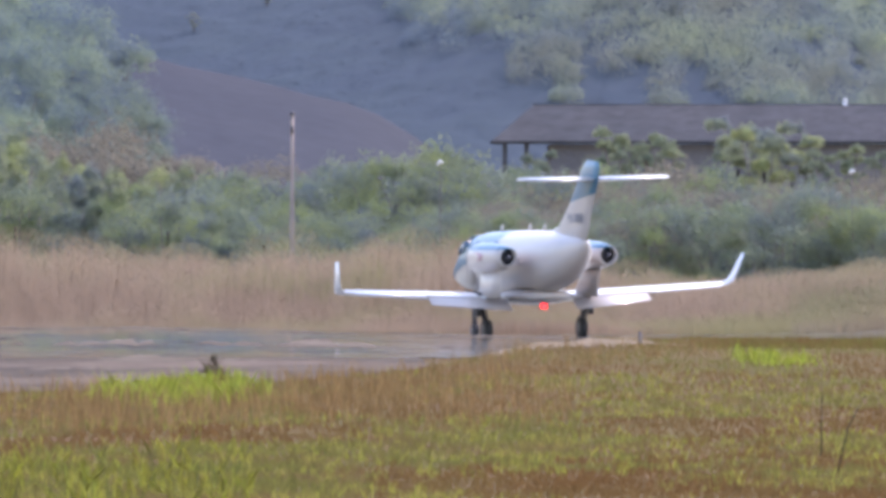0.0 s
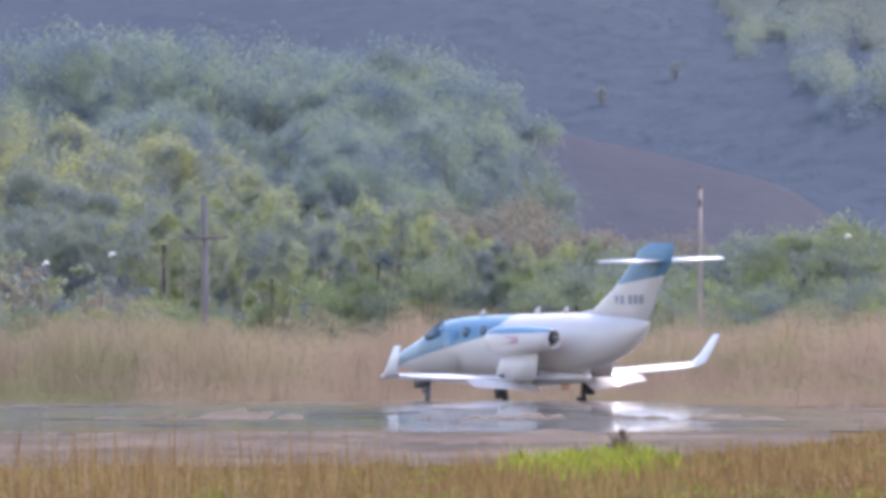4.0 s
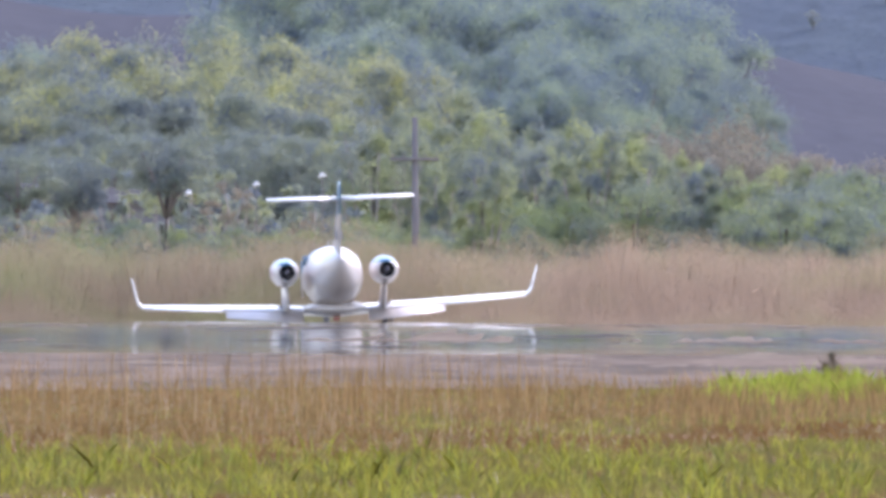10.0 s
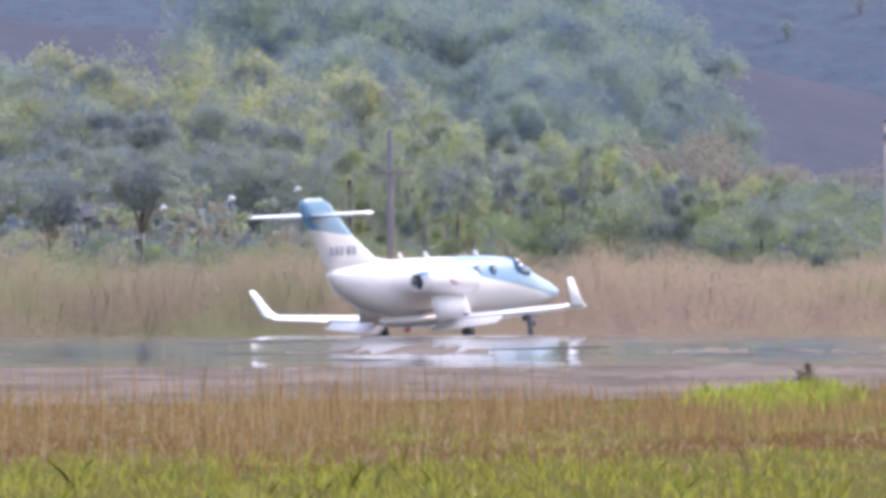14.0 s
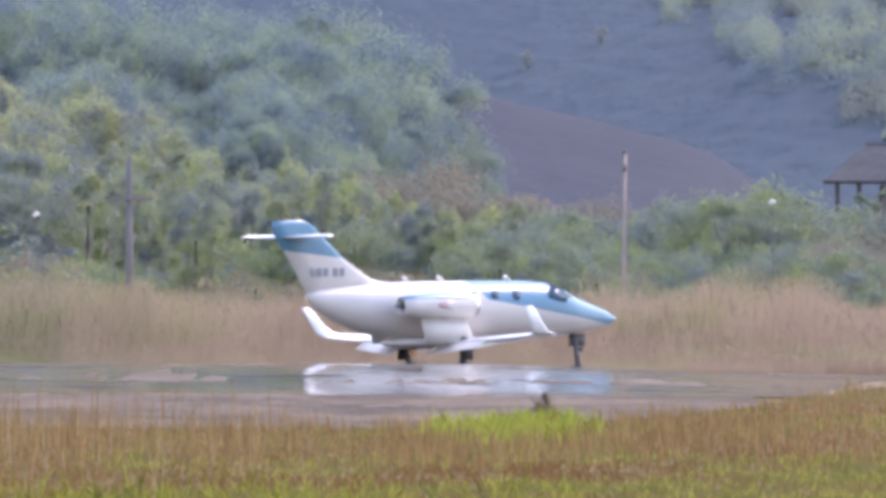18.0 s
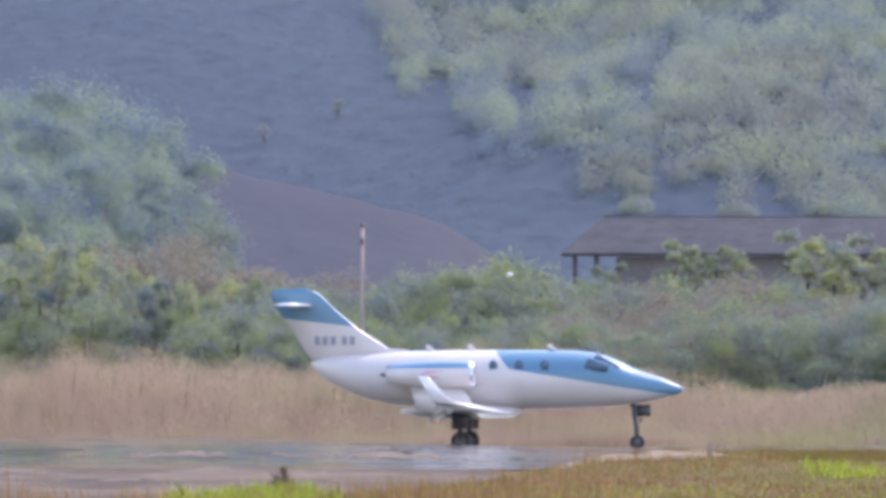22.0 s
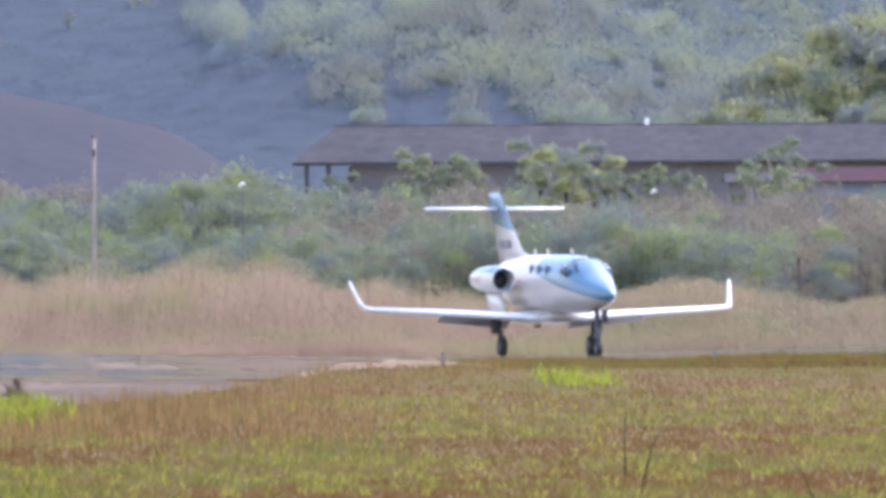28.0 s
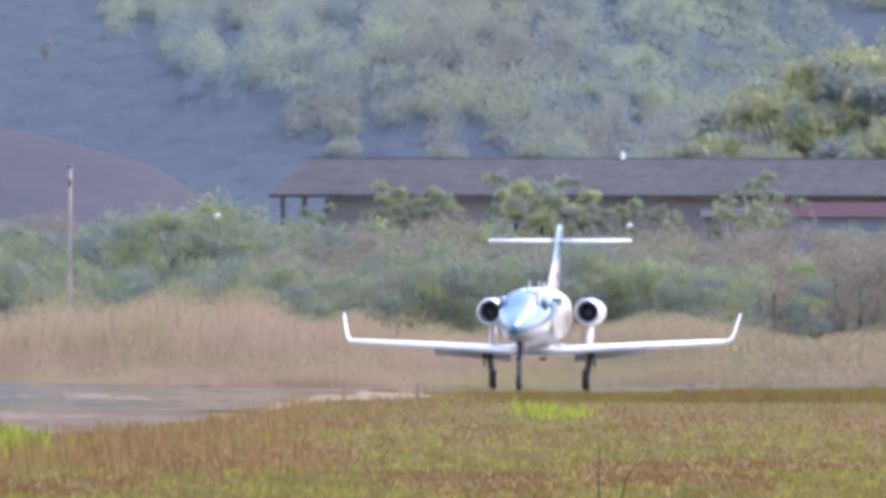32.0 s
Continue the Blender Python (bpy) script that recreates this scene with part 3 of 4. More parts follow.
def tree(height, width, bare, leaves, bark, label, category="tree", clumps=20, per=560, leaf=0.105, name="tree", lean=0.0, hang=1.0):
    """Tapered trunk, limbs to each clump, and a crown of leaf clumps. Built at the origin."""
    t = empty(name, Matrix(), label, category)
    top = Vector((lean, 0, height * 0.72))
    trunk = tube([(0, 0, -0.6), (lean * 0.3, 0.05, height * 0.3), top], [0.035 * height ** 0.9, 0.024 * height ** 0.9, 0.01 * height], 8)
    cl = []
    for i in range(clumps):
        k = (i + 0.5) / clumps
        z = height * (bare + (1 - bare) * (0.12 + 0.8 * k))
        reach = width * 0.5 * (0.35 + 0.65 * math.sin(math.pi * min(1, 0.25 + 0.75 * (1 - k)))) * rng.uniform(0.35, 1.0)
        a = i * 2.4 + rng.uniform(-0.5, 0.5)
        c = (lean * k + reach * math.cos(a), reach * math.sin(a), z)
        r = width * rng.uniform(0.13, 0.23)
        cl.append((c, (r, r, r * rng.uniform(0.7, 1.0) * hang)))
    part("trunk", trunk, bark, t)
    limb = bmesh.new()
    for c, r in cl[::2]:
        b = tube([(lean * 0.3, 0, height * max(bare, 0.15) * 0.9), ((c[0] + lean * 0.3) * 0.5, c[1] * 0.5, (c[2] + height * bare) * 0.5), c], [0.012 * height, 0.008 * height, 0.004 * height], 5)
        me = bpy.data.meshes.new("tmp")
        b.to_mesh(me)
        b.free()
        limb.from_mesh(me)
        bpy.data.meshes.remove(me)
    part("limb", limb, bark, t)
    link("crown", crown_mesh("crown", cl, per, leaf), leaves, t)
    return t


def place(templates, bearing, distance, scale, sink=0.0, group=""):
    """A copy of one of the templates at a plan place, on the ground."""
    src = templates[int(rng.integers(len(templates)))]
    x, y = at(bearing, distance)
    m = pose(x, y, float(ground_z(x, y)) - sink, 0, 0, rng.uniform(0, 360)) @ Matrix.Diagonal((scale, scale, scale, 1))
    ob = copy_thing(src, m)
    ob.matrix_basis = m
    if group:
        ob["group"] = group
    return ob


def discard(templates):
    for t in templates:
        for o in (*t.children_recursive, t):
            bpy.data.objects.remove(o)


def top_height(level, distance):
    """Height above the ground there of a line of sight, in thousandths above the eye's level."""
    return 3 + level * distance / 1000.0 + 1.2


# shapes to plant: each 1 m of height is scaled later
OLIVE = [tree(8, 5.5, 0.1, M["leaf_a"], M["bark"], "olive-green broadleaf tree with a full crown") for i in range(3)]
YELLOW = [tree(8, 5.5, 0.12, M["leaf_b"], M["bark"], "yellowish-green broadleaf tree, sunlight and haze in its leaf colour", hang=1.25) for i in range(3)]
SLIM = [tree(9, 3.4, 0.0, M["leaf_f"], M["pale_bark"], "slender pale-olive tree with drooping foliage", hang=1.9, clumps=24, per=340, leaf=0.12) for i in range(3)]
TALL = [tree(16, 9.5, 0.12, M["leaf_c"], M["bark"], "tall tree in the wood behind the field, haze blue in its leaves", hang=1.45, clumps=38, per=1000, leaf=0.135) for i in range(3)]
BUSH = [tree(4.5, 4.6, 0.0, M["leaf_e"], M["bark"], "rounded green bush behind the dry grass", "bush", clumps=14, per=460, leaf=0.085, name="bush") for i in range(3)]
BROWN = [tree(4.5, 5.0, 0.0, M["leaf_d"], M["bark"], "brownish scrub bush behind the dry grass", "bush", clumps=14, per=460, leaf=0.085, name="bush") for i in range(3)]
DARK = [tree(8, 5.6, 0.15, M["leaf_h"], M["bark"], "dark broadleaf tree in the wood, shade and haze in its leaves") for i in range(2)]
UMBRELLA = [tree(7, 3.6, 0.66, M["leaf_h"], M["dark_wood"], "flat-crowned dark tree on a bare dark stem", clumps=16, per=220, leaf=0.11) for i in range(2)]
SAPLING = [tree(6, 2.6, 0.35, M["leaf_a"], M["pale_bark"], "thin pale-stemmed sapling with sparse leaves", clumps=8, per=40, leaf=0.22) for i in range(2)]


def row(templates, b0, b1, n, distance, spread, levels, natural, group, jitter=1.0):
    """Plants from bearing b0 to b1 whose tops follow the levels (bearing, level)."""
    bs, ls = zip(*levels)
    for i in range(n):
        b = b0 + (b1 - b0) * (i + 0.5 + rng.uniform(-0.4, 0.4) * jitter) / n
        d = distance + rng.uniform(-spread, spread)
        h = top_height(float(np.interp(b, bs, ls)), d) * rng.uniform(0.8, 1.04)
        place(templates, b, d, h / natural, group=group)


# tall wood behind, haze blue in its green
row(TALL, -32.5, -8.2, 26, 1380, 50, [(-33, 11.0), (-31, 12.6), (-26, 12.6), (-13.5, 12.4), (-12, 10.5), (-10, 9.6), (-8.5, 7.5), (-7, 5.5)], 15.5, "tall wood")
row(TALL, -30.5, -11.0, 15, 1345, 12, [(-31, 11.2), (-14, 11.0), (-11, 8.4)], 15.5, "tall wood")
row(TALL, -31.0, -8.0, 18, 1275, 12, [(-31, 6.5), (-14, 6.5), (-8, 4.0)], 15.5, "tall wood")
row(TALL, -32.0, -6.9, 20, 1310, 30, [(-33, 9.0), (-14, 9.5), (-10, 7.0), (-7, 4.5)], 15.5, "tall wood")
# middle wood, olive and yellowish
row(TALL, -51, -43.5, 7, 1150, 15, [(-51, 7.6), (-45, 8.2), (-43, 8.0)], 15.5, "tall wood")
row(YELLOW, -44, -24, 16, 1130, 40, [(-50, 8.2), (-43, 8.8), (-37, 9.4), (-34, 8.8), (-30, 8.6), (-26, 8.2), (-24, 7.5)], 7.8, "middle wood")
row(DARK, -51, -45, 5, 1070, 6, [(-51, 7.6), (-45, 7.4)], 7.8, "middle wood")
row(TALL, -51, -44.5, 6, 1085, 10, [(-51, 5.6), (-44, 5.8)], 15.5, "tall wood")
row(OLIVE + YELLOW, -45, -22, 20, 1060, 30, [(-50, 6.8), (-36, 7.0), (-26, 6.2), (-22, 5.0)], 7.8, "middle wood")
row(OLIVE, -49, -26, 20, 1000, 25, [(-50, 4.2), (-26, 4.0)], 7.8, "middle wood")
row(DARK, -50, -27, 7, 978, 15, [(-50, 5.0), (-44, 4.0), (-38, 5.4), (-34, 4.6), (-27, 4.0)], 7.8, "middle wood")
row(DARK + YELLOW, -47, -28, 9, 1035, 10, [(-47, 7.0), (-28, 6.4)], 7.8, "middle wood")
for b, d, lv in ((-37.2, 770, 4.1), (-44.7, 775, 3.2), (-41.8, 782, 2.9)):
    place(UMBRELLA, b, d, top_height(lv, d) / 6.9, group="flat-crowned trees")
# slender trees and bushes nearer, towards the pale pole
row(SLIM, -27, -10, 22, 900, 25, [(-27, 6.0), (-22, 6.4), (-19, 5.6), (-15, 4.6), (-10, 3.4)], 8.8, "slender trees")
row(SLIM + BUSH, -27, -6, 22, 850, 20, [(-27, 2.6), (-18, 3.0), (-6, 1.6)], 7.0, "slender trees")
row(BUSH, -19, -5, 13, 836, 8, [(-19, 1.0), (-12, 1.7), (-5, 1.2)], 4.3, "green bushes")
row(BROWN, -15, -3, 10, 930, 20, [(-15, 4.4), (-9, 4.4), (-3, 2.6)], 4.3, "scrub bushes")
row(BUSH, -8, 11, 20, 900, 20, [(-8, 2.2), (-3, 2.4), (2, 2.6), (6, 3.4), (8, 3.7), (11, 3.2)], 4.3, "green bushes")
row(BUSH, -6, 18, 18, 840, 15, [(-6, 0.6), (5, 0.9), (18, 0.8)], 4.3, "green bushes")
row(BROWN + BUSH, 10, 45, 30, 920, 25, [(10, 3.1), (14, 2.8), (32, 2.6), (45, 2.2)], 4.3, "scrub bushes")
row(BROWN + BUSH[:2], 8, 46, 26, 850, 18, [(8, 1.2), (24, 1.6), (46, 1.2)], 4.3, "scrub bushes")
row(BUSH, 20.5, 33, 9, 832, 6, [(20, 1.2), (27, 2.0), (33, 1.2)], 4.3, "green bushes")
# before the long roof: single trees
SMALL = [tree(6, 1.5, 0.66, M["leaf_g"], M["bark"], "small sunlit tree with a tight yellow-green crown", clumps=9, per=90, leaf=0.12) for i in range(2)]
ROUND = [tree(8, 3.0, 0.3, M["leaf_f"], M["bark"], "rounded olive-green tree before the long roof", clumps=18, per=260, leaf=0.13) for i in range(2)]
for b, lv, d in ((16.1, 4.75, 1000), (16.7, 4.3, 1004), (18.1, 4.55, 1000), (18.8, 4.2, 1006), (26.6, 3.7, 990), (27.8, 3.9, 1000), (29.2, 3.6, 985), (30.3, 3.3, 990), (12.2, 3.7, 1000)):
    place(SMALL, b, d, top_height(lv, d) / 5.8, group="trees before the long roof")
for b, lv, d in ((22.3, 5.5, 1000), (23.6, 5.3, 992), (25.0, 4.6, 996)):
    place(ROUND, b, d, top_height(lv, d) / 7.8, group="trees before the long roof")
discard(SMALL + ROUND)
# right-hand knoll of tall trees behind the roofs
KNOLL = [tree(8, 4.8, 0.1, M["leaf_k"], M["bark"], "tall olive tree on the knoll, yellow light and haze in its colour", clumps=18, per=800, leaf=0.12) for i in range(3)]
row(KNOLL, 30.5, 46, 12, 1480, 20, [(30, 5.4), (33, 7.6), (35, 8.2), (37, 10.2), (39, 11.4), (41, 10.5), (44, 11.0), (46, 11.5)], 7.8, "knoll trees")
row(KNOLL, 34, 47, 9, 1530, 15, [(34, 10.5), (38, 12.0), (47, 12.6)], 7.8, "knoll trees")
row(KNOLL, 32.5, 48, 13, 1455, 10, [(32, 5.0), (36, 6.6), (39, 8.6), (47, 9.2)], 7.8, "knoll trees")
discard(KNOLL)
# thin trees on the left of the clearing
row(SAPLING, -48, -28, 16, 800, 15, [(-48, 2.2), (-38, 2.6), (-28, 2.0)], 5.8, "saplings")
row(BUSH + SAPLING + SAPLING, -49, -27, 14, 772, 12, [(-48, -0.2), (-28, -0.2)], 4.3, "saplings")
BARE = [tree(6, 2.4, 0.45, M["leaf_d"], M["pale_bark"], "pale half-bare tree with thick grey stem", clumps=7, per=28, leaf=0.16) for i in range(2)]
for b, d, sc in ((-34.4, 775, 0.95), (-34.0, 778, 0.8), (-33.6, 774, 1.0), (-42.0, 776, 0.8), (-46.6, 778, 0.75), (-39.8, 780, 0.7), (-30.5, 776, 0.8)):
    place(BARE, b, d, sc, group="bare trees")
discard(BARE)
PAPAYA = [tree(8, 2.3, 0.5, M["leaf_g"], M["pale_bark"], "open-crowned pale green tree before the red sheds", clumps=11, per=80, leaf=0.17)]
for b, lv, d in ((34.1, 5.5, 960), (33.2, 4.3, 958), (35.3, 4.5, 956)):
    place(PAPAYA, b, d, top_height(lv, d) / 7.8, group="open-crowned trees")
discard(PAPAYA)
HILL_TREE = tree(9, 5.5, 0.02, M["pale_leaf"], M["bark"], "lone pale tree on the dark hillside", clumps=12, per=110, leaf=0.3)
LATER = [HILL_TREE]
discard(DARK + UMBRELLA + OLIVE + YELLOW + SLIM + TALL + BUSH + BROWN + SAPLING)


def patch(x, y, sx, sy, seed):
    """Smooth patches between -1 and 1."""
    return np.array([noise.noise(Vector((a / sx, b / sy, seed))) for a, b in zip(x, y)])


# hills: one dark wooded hill with a spur on the right, a bare mauve slope before it
def hill_z(x, y):
    x, y = np.asarray(x, float), np.asarray(y, float)
    b = x / y * 1000
    spur = 7 * np.exp(-((b - 24) / 12.0) ** 2) * smooth(1960, 2150, y)
    rise = np.clip(y - 1960, 0, 480) * 0.155 + smooth(2400, 3400, y) * 160
    return -1.5 + rise + spur + 3.0 * np.sin(x * 0.06) * np.cos(y * 0.03) * smooth(1980, 2100, y)


def hill_sheet(name, xs, ys, fz, material, label):
    bm = bmesh.new()
    vs = [[bm.verts.new((x, y, float(fz(x, y)))) for y in ys] for x in xs]
    for a, b in zip(vs, vs[1:]):
        for i in range(len(ys) - 1):
            bm.faces.new((a[i], b[i], b[i + 1], a[i + 1]))
    return tagged(part(name, bm, material), label, "hill", kind="structure")


hill_sheet("hill", np.concatenate([[-1400, -700, -350], np.arange(-220, 221, 10.0), [350, 700, 1400]]), np.concatenate([np.arange(1900, 2440, 20.0), [2600, 2900, 3400, 4400]]), hill_z, M["hill"], "dark wooded hillside, blue haze painted into its colour")


def slope_top(b):
    return np.interp(b, [-60, -48, -42, -34, -28, -7.3, 3.5, 7.4, 12, 30], [12.8, 11.8, 10.6, 10.3, 9.6, 8.6, 6.1, 3.8, 1.6, 0.0])


def slope_z(x, y):
    b = x / y * 1000
    return -1.5 + (slope_top(b) * 1.86 + 4.5) * smooth(1700, 1860, y) * (1 - smooth(1865, 1900, y)) + 0.12 * np.sin(x * 0.5 + y * 0.11)


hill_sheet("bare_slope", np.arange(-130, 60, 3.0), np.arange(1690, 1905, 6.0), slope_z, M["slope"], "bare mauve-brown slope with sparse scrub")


def woods(name, n, b0, b1, y0, y1, material, size, per, leaf, label, keep=None):
    b = rng.uniform(b0, b1, n)
    y = rng.uniform(y0, y1, n)
    x = b * y / 1000
    if keep:
        k = keep(b, y)
        x, y = x[k], y[k]
    z = hill_z(x, y)
    out = []
    for q in zip(x, y, z):
        r = rng.uniform(0.6, 1.35) * size
        pts, way = clump_points((q[0], q[1], q[2] + r * 0.5), (r * 0.85, r, r * 1.35), per)
        out.append(leaf_quads(pts, rng.uniform(0.7, 1.3, per) * leaf, way, 1.4)[:, :3])
    return tagged(link(name, polys(name, np.concatenate(out).reshape(-1, 3), 3), material), label, "woods", kind="stuff")


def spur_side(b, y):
    """The part painted as sunlit: above a line that comes down towards the right."""
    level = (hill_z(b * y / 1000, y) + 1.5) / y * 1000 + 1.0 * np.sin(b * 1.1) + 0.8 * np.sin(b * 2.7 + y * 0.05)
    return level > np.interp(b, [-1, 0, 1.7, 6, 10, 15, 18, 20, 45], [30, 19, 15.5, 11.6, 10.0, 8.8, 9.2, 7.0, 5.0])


def canopy():
    """The closed roof of the hill woods: rounded crowns side by side, with loose leaves over it."""
    xs, ys = np.arange(-124, 114, 1.15), np.arange(1960, 2296, 1.3)
    hz = hill_z(*np.meshgrid(xs, ys, indexing="ij"))
    v = np.zeros((len(xs), len(ys), 3))
    for i, x in enumerate(xs):
        for j, y in enumerate(ys):
            q = Vector((x / 5.5, y / 7.0, 0.3))
            dist, pts = noise.voronoi(q)
            tall = 0.55 + 0.4 * noise.noise(pts[0] * 3.1)
            dome = math.sqrt(max(0.0, 1 - (dist[0] / 0.9) ** 2))
            v[i, j] = x, y, hz[i, j] + 0.5 + 0.16 * tall * dome + 0.03 * noise.noise(Vector((x * 0.7, y * 0.7, 1.0))) + 0.4 * noise.noise(Vector((x * 0.25, y * 0.25, 2.0)))
    bm = bmesh.new()
    g = [[bm.verts.new(p) for p in r] for r in v]
    for a, b in zip(g, g[1:]):
        for j in range(len(ys) - 1):
            bm.faces.new((a[j], b[j], b[j + 1], a[j + 1]))
    tagged(part("hill_woods", bm, M["woods"]), "dense dark woods on the hillside, haze blue in their colour", "woods", kind="stuff")
    n = 420000
    i, j = rng.integers(0, len(xs) - 1, n), rng.integers(0, len(ys) - 1, n)
    ey, ex = v[i, j + 1] - v[i, j], v[i + 1, j] - v[i, j]
    out = np.cross(ex, ey)
    out /= np.linalg.norm(out, axis=1, keepdims=True)
    pts = v[i, j] + ex * rng.uniform(0, 1, (n, 1)) + ey * rng.uniform(0, 1, (n, 1)) + out * rng.uniform(-0.04, 0.06, (n, 1))
    tri = leaf_quads(pts, rng.uniform(0.2, 0.42, n), out, 0.2)[:, :3]
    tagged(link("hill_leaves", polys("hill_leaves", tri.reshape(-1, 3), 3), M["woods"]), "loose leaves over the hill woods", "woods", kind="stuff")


canopy()
woods("spur_woods", 9000, -5, 48, 1975, 2290, M["woods_lit"], 1.95, 260, 0.17, "trees in groups on the spur, sunlight painted into their paler colour", lambda b, y: spur_side(b, y) & (patch(b * 2.1, y, 3.4, 45.0, 4.4) + 0.7 * patch(b * 2.1, y, 1.6, 16.0, 6.4) > -0.42) & (rng.uniform(0, 1, len(b)) < 0.8))


for b, y in ((-1.24, 2138), (-4.9, 2126)):
    x = b * y / 1000
    m = pose(x, y, float(hill_z(x, y)) + 0.8, 0, 0, b * 40) @ Matrix.Diagonal((0.3, 0.3, 0.22, 1))
    copy_thing(HILL_TREE, m).matrix_basis = m
discard(LATER)


# grasses
def blades(n, place_fn, height, width, bend, low=0.6, high=1.15):
    """Tapered bent blades standing on the ground."""
    x, y = place_fn(n)
    n = len(x)
    z = ground_z(x, y) - 0.02
    h = height(x, y) * rng.uniform(low, high, n)
    a = rng.uniform(0, 2 * math.pi, n)
    w = width * rng.uniform(0.6, 1.4, n)
    base = np.stack([x, y, z], 1)
    side = np.stack([np.cos(a), 0.4 * np.sin(a), 0 * a], 1) * (w / 2)[:, None]
    lean = np.stack([rng.normal(0, bend, n) * h, rng.normal(0, bend, n) * h, 0 * a], 1)
    mid = base + np.stack([0 * a, 0 * a, h * 0.55], 1) + lean * 0.35
    tip = base + np.stack([0 * a, 0 * a, h], 1) + lean
    return np.stack([base - side, base + side, mid + side * 0.8, tip, mid - side * 0.8], 1)


def stuff(name, v, material, label):
    return tagged(link(name, polys(name, v.reshape(-1, 3), 5), material), label, "grass", kind="stuff")


def plumes(n, place_fn, height, size, low, loose=1.5):
    """Small loose tufts of seed and leaf at different heights of a stand of grass."""
    x, y = place_fn(n)
    n = len(x)
    z = ground_z(x, y) + height(x, y) * rng.uniform(low, 1.05, n) ** 0.8
    up = np.stack([0 * x, -0.3 + 0 * x, 0.4 + 0 * x], 1)
    return leaf_quads(np.stack([x, y, z], 1), rng.uniform(0.5, 1.4, n) * size, up, loose)


def tufts(name, v, material, label):
    return tagged(link(name, polys(name, v.reshape(-1, 3), 4), material), label, "grass", kind="stuff")


def field(b0, b1, y0, y1, keep=None):
    def fn(n):
        b = rng.uniform(b0, b1, n)
        y = 1 / rng.uniform(1 / y1, 1 / y0, n)
        x = b * y / 1000
        if keep is not None:
            k = keep(x, y)
            x, y = x[k], y[k]
        return x, y
    return fn


def off_pavement(x, y):
    return (y < 524 - 14 * (1 - smooth(8, 12, x)) + 3 * np.sin(x * 0.9)) & (y < np.interp(x, EDGE_X, EDGE_Y) + 1.5 * np.sin(x * 1.7) + 1.0)


# tall dry grass along the far side of the runway
def tall_h(x, y):
    return (3.05 + 0.8 * patch(x, y, 4.5, 30.0, 1.7) + 0.8 * patch(x, y, 1.3, 12.0, 2.9)) * (0.2 + 0.8 * smooth(645, 668, y + 5 * patch(x, y, 3.0, 400.0, 7.7))) * np.interp(x / y * 1000, [-50, -30, -20, -10, 0, 6, 9.5, 11.5, 16, 22, 28, 30.5, 33, 36], [1.0, 0.97, 0.92, 0.9, 0.88, 0.9, 0.92, 0.72, 0.66, 0.58, 0.58, 0.68, 0.56, 0.5])


stuff("tall_dry_grass", blades(240000, field(-28, 33, 646, 700), tall_h, 0.02, 0.1, 0.55, 1.08), M["straw"], "dense band of tall dry straw-coloured grass")
stuff("tall_dry_grass", blades(120000, field(-50, -24, 646, 700), tall_h, 0.02, 0.1, 0.55, 1.08), M["straw_b"], "dense band of tall olive-tinged dry grass")
stuff("tall_weeds", blades(60000, field(25, 46, 644, 700), tall_h, 0.03, 0.18, 0.5, 1.08), M["weedy"], "tall olive-brown weeds at the end of the dry grass")

tufts("grass_plumes", plumes(120000, field(-28, 33, 648, 700), tall_h, 0.034, 0.2), M["straw"], "loose seed plumes of the tall dry grass")
tufts("grass_plumes", plumes(55000, field(-50, -26, 648, 700), tall_h, 0.034, 0.2), M["straw_b"], "olive-tinged seed plumes of the tall dry grass")
tufts("tall_weeds", plumes(110000, field(-50, 46, 692, 720), lambda x, y: 3.55 * tall_h(x, 0 * y + 690) / 3.05 + 0.7 * patch(x, y, 2.6, 60.0, 51.0), 0.034, 0.3), M["weedy"], "sparse olive-brown weeds behind the tall grass")
tufts("weed_tops", plumes(26000, field(27, 46, 646, 700), tall_h, 0.045, 0.2), M["weedy"], "leafy tops of the tall weeds")


# the near field
def greenish(x, y):
    return 0.8 * patch(x, y, 5.0, 26.0, 3.1) + 0.4 * patch(x, y, 1.2, 7.0, 8.2) + 0.35 * patch(x, y, 0.3, 4.0, 17.2)


def moist(x, y):
    """Above zero where the grass is green: wetter near the track and at the far right edge, dry under the seed grass."""
    b = x / y * 1000
    return greenish(x, y) - 0.3 * (1 - smooth(-26, -14, b)) * smooth(250, 310, y) + 0.45 * (1 - smooth(238, 272, y)) * (b < 4) + 0.35 * smooth(430, 480, y) + 0.7 * patch(x, y, 2.2, 34.0, 71.0) - 0.1


def green_here(x, y):
    return off_pavement(x, y) & (moist(x, y) + rng.normal(0, 0.08, len(x)) > -0.04)


def brown_here(x, y):
    return off_pavement(x, y) & (moist(x, y) + rng.normal(0, 0.08, len(x)) <= -0.04)


def short_h(x, y):
    return 0.085 + 0.07 * patch(x, y, 0.4, 4.0, 6.6)


stuff("short_green_grass", blades(150000, field(-50, 45, 214, 561, green_here), short_h, 0.024, 0.4, 0.5, 1.5), M["grass"], "short yellowish-green grass in the near field")


def verge_h(x, y):
    return 0.02 + 0.09 * smooth(15.5, 22, x / y * 1000 + 2 * patch(x, y, 1.0, 12.0, 5.1)) + 0.1 * smooth(27, 35, x / y * 1000) + 0.07 * patch(x, y, 1.2, 9.0, 2.2)


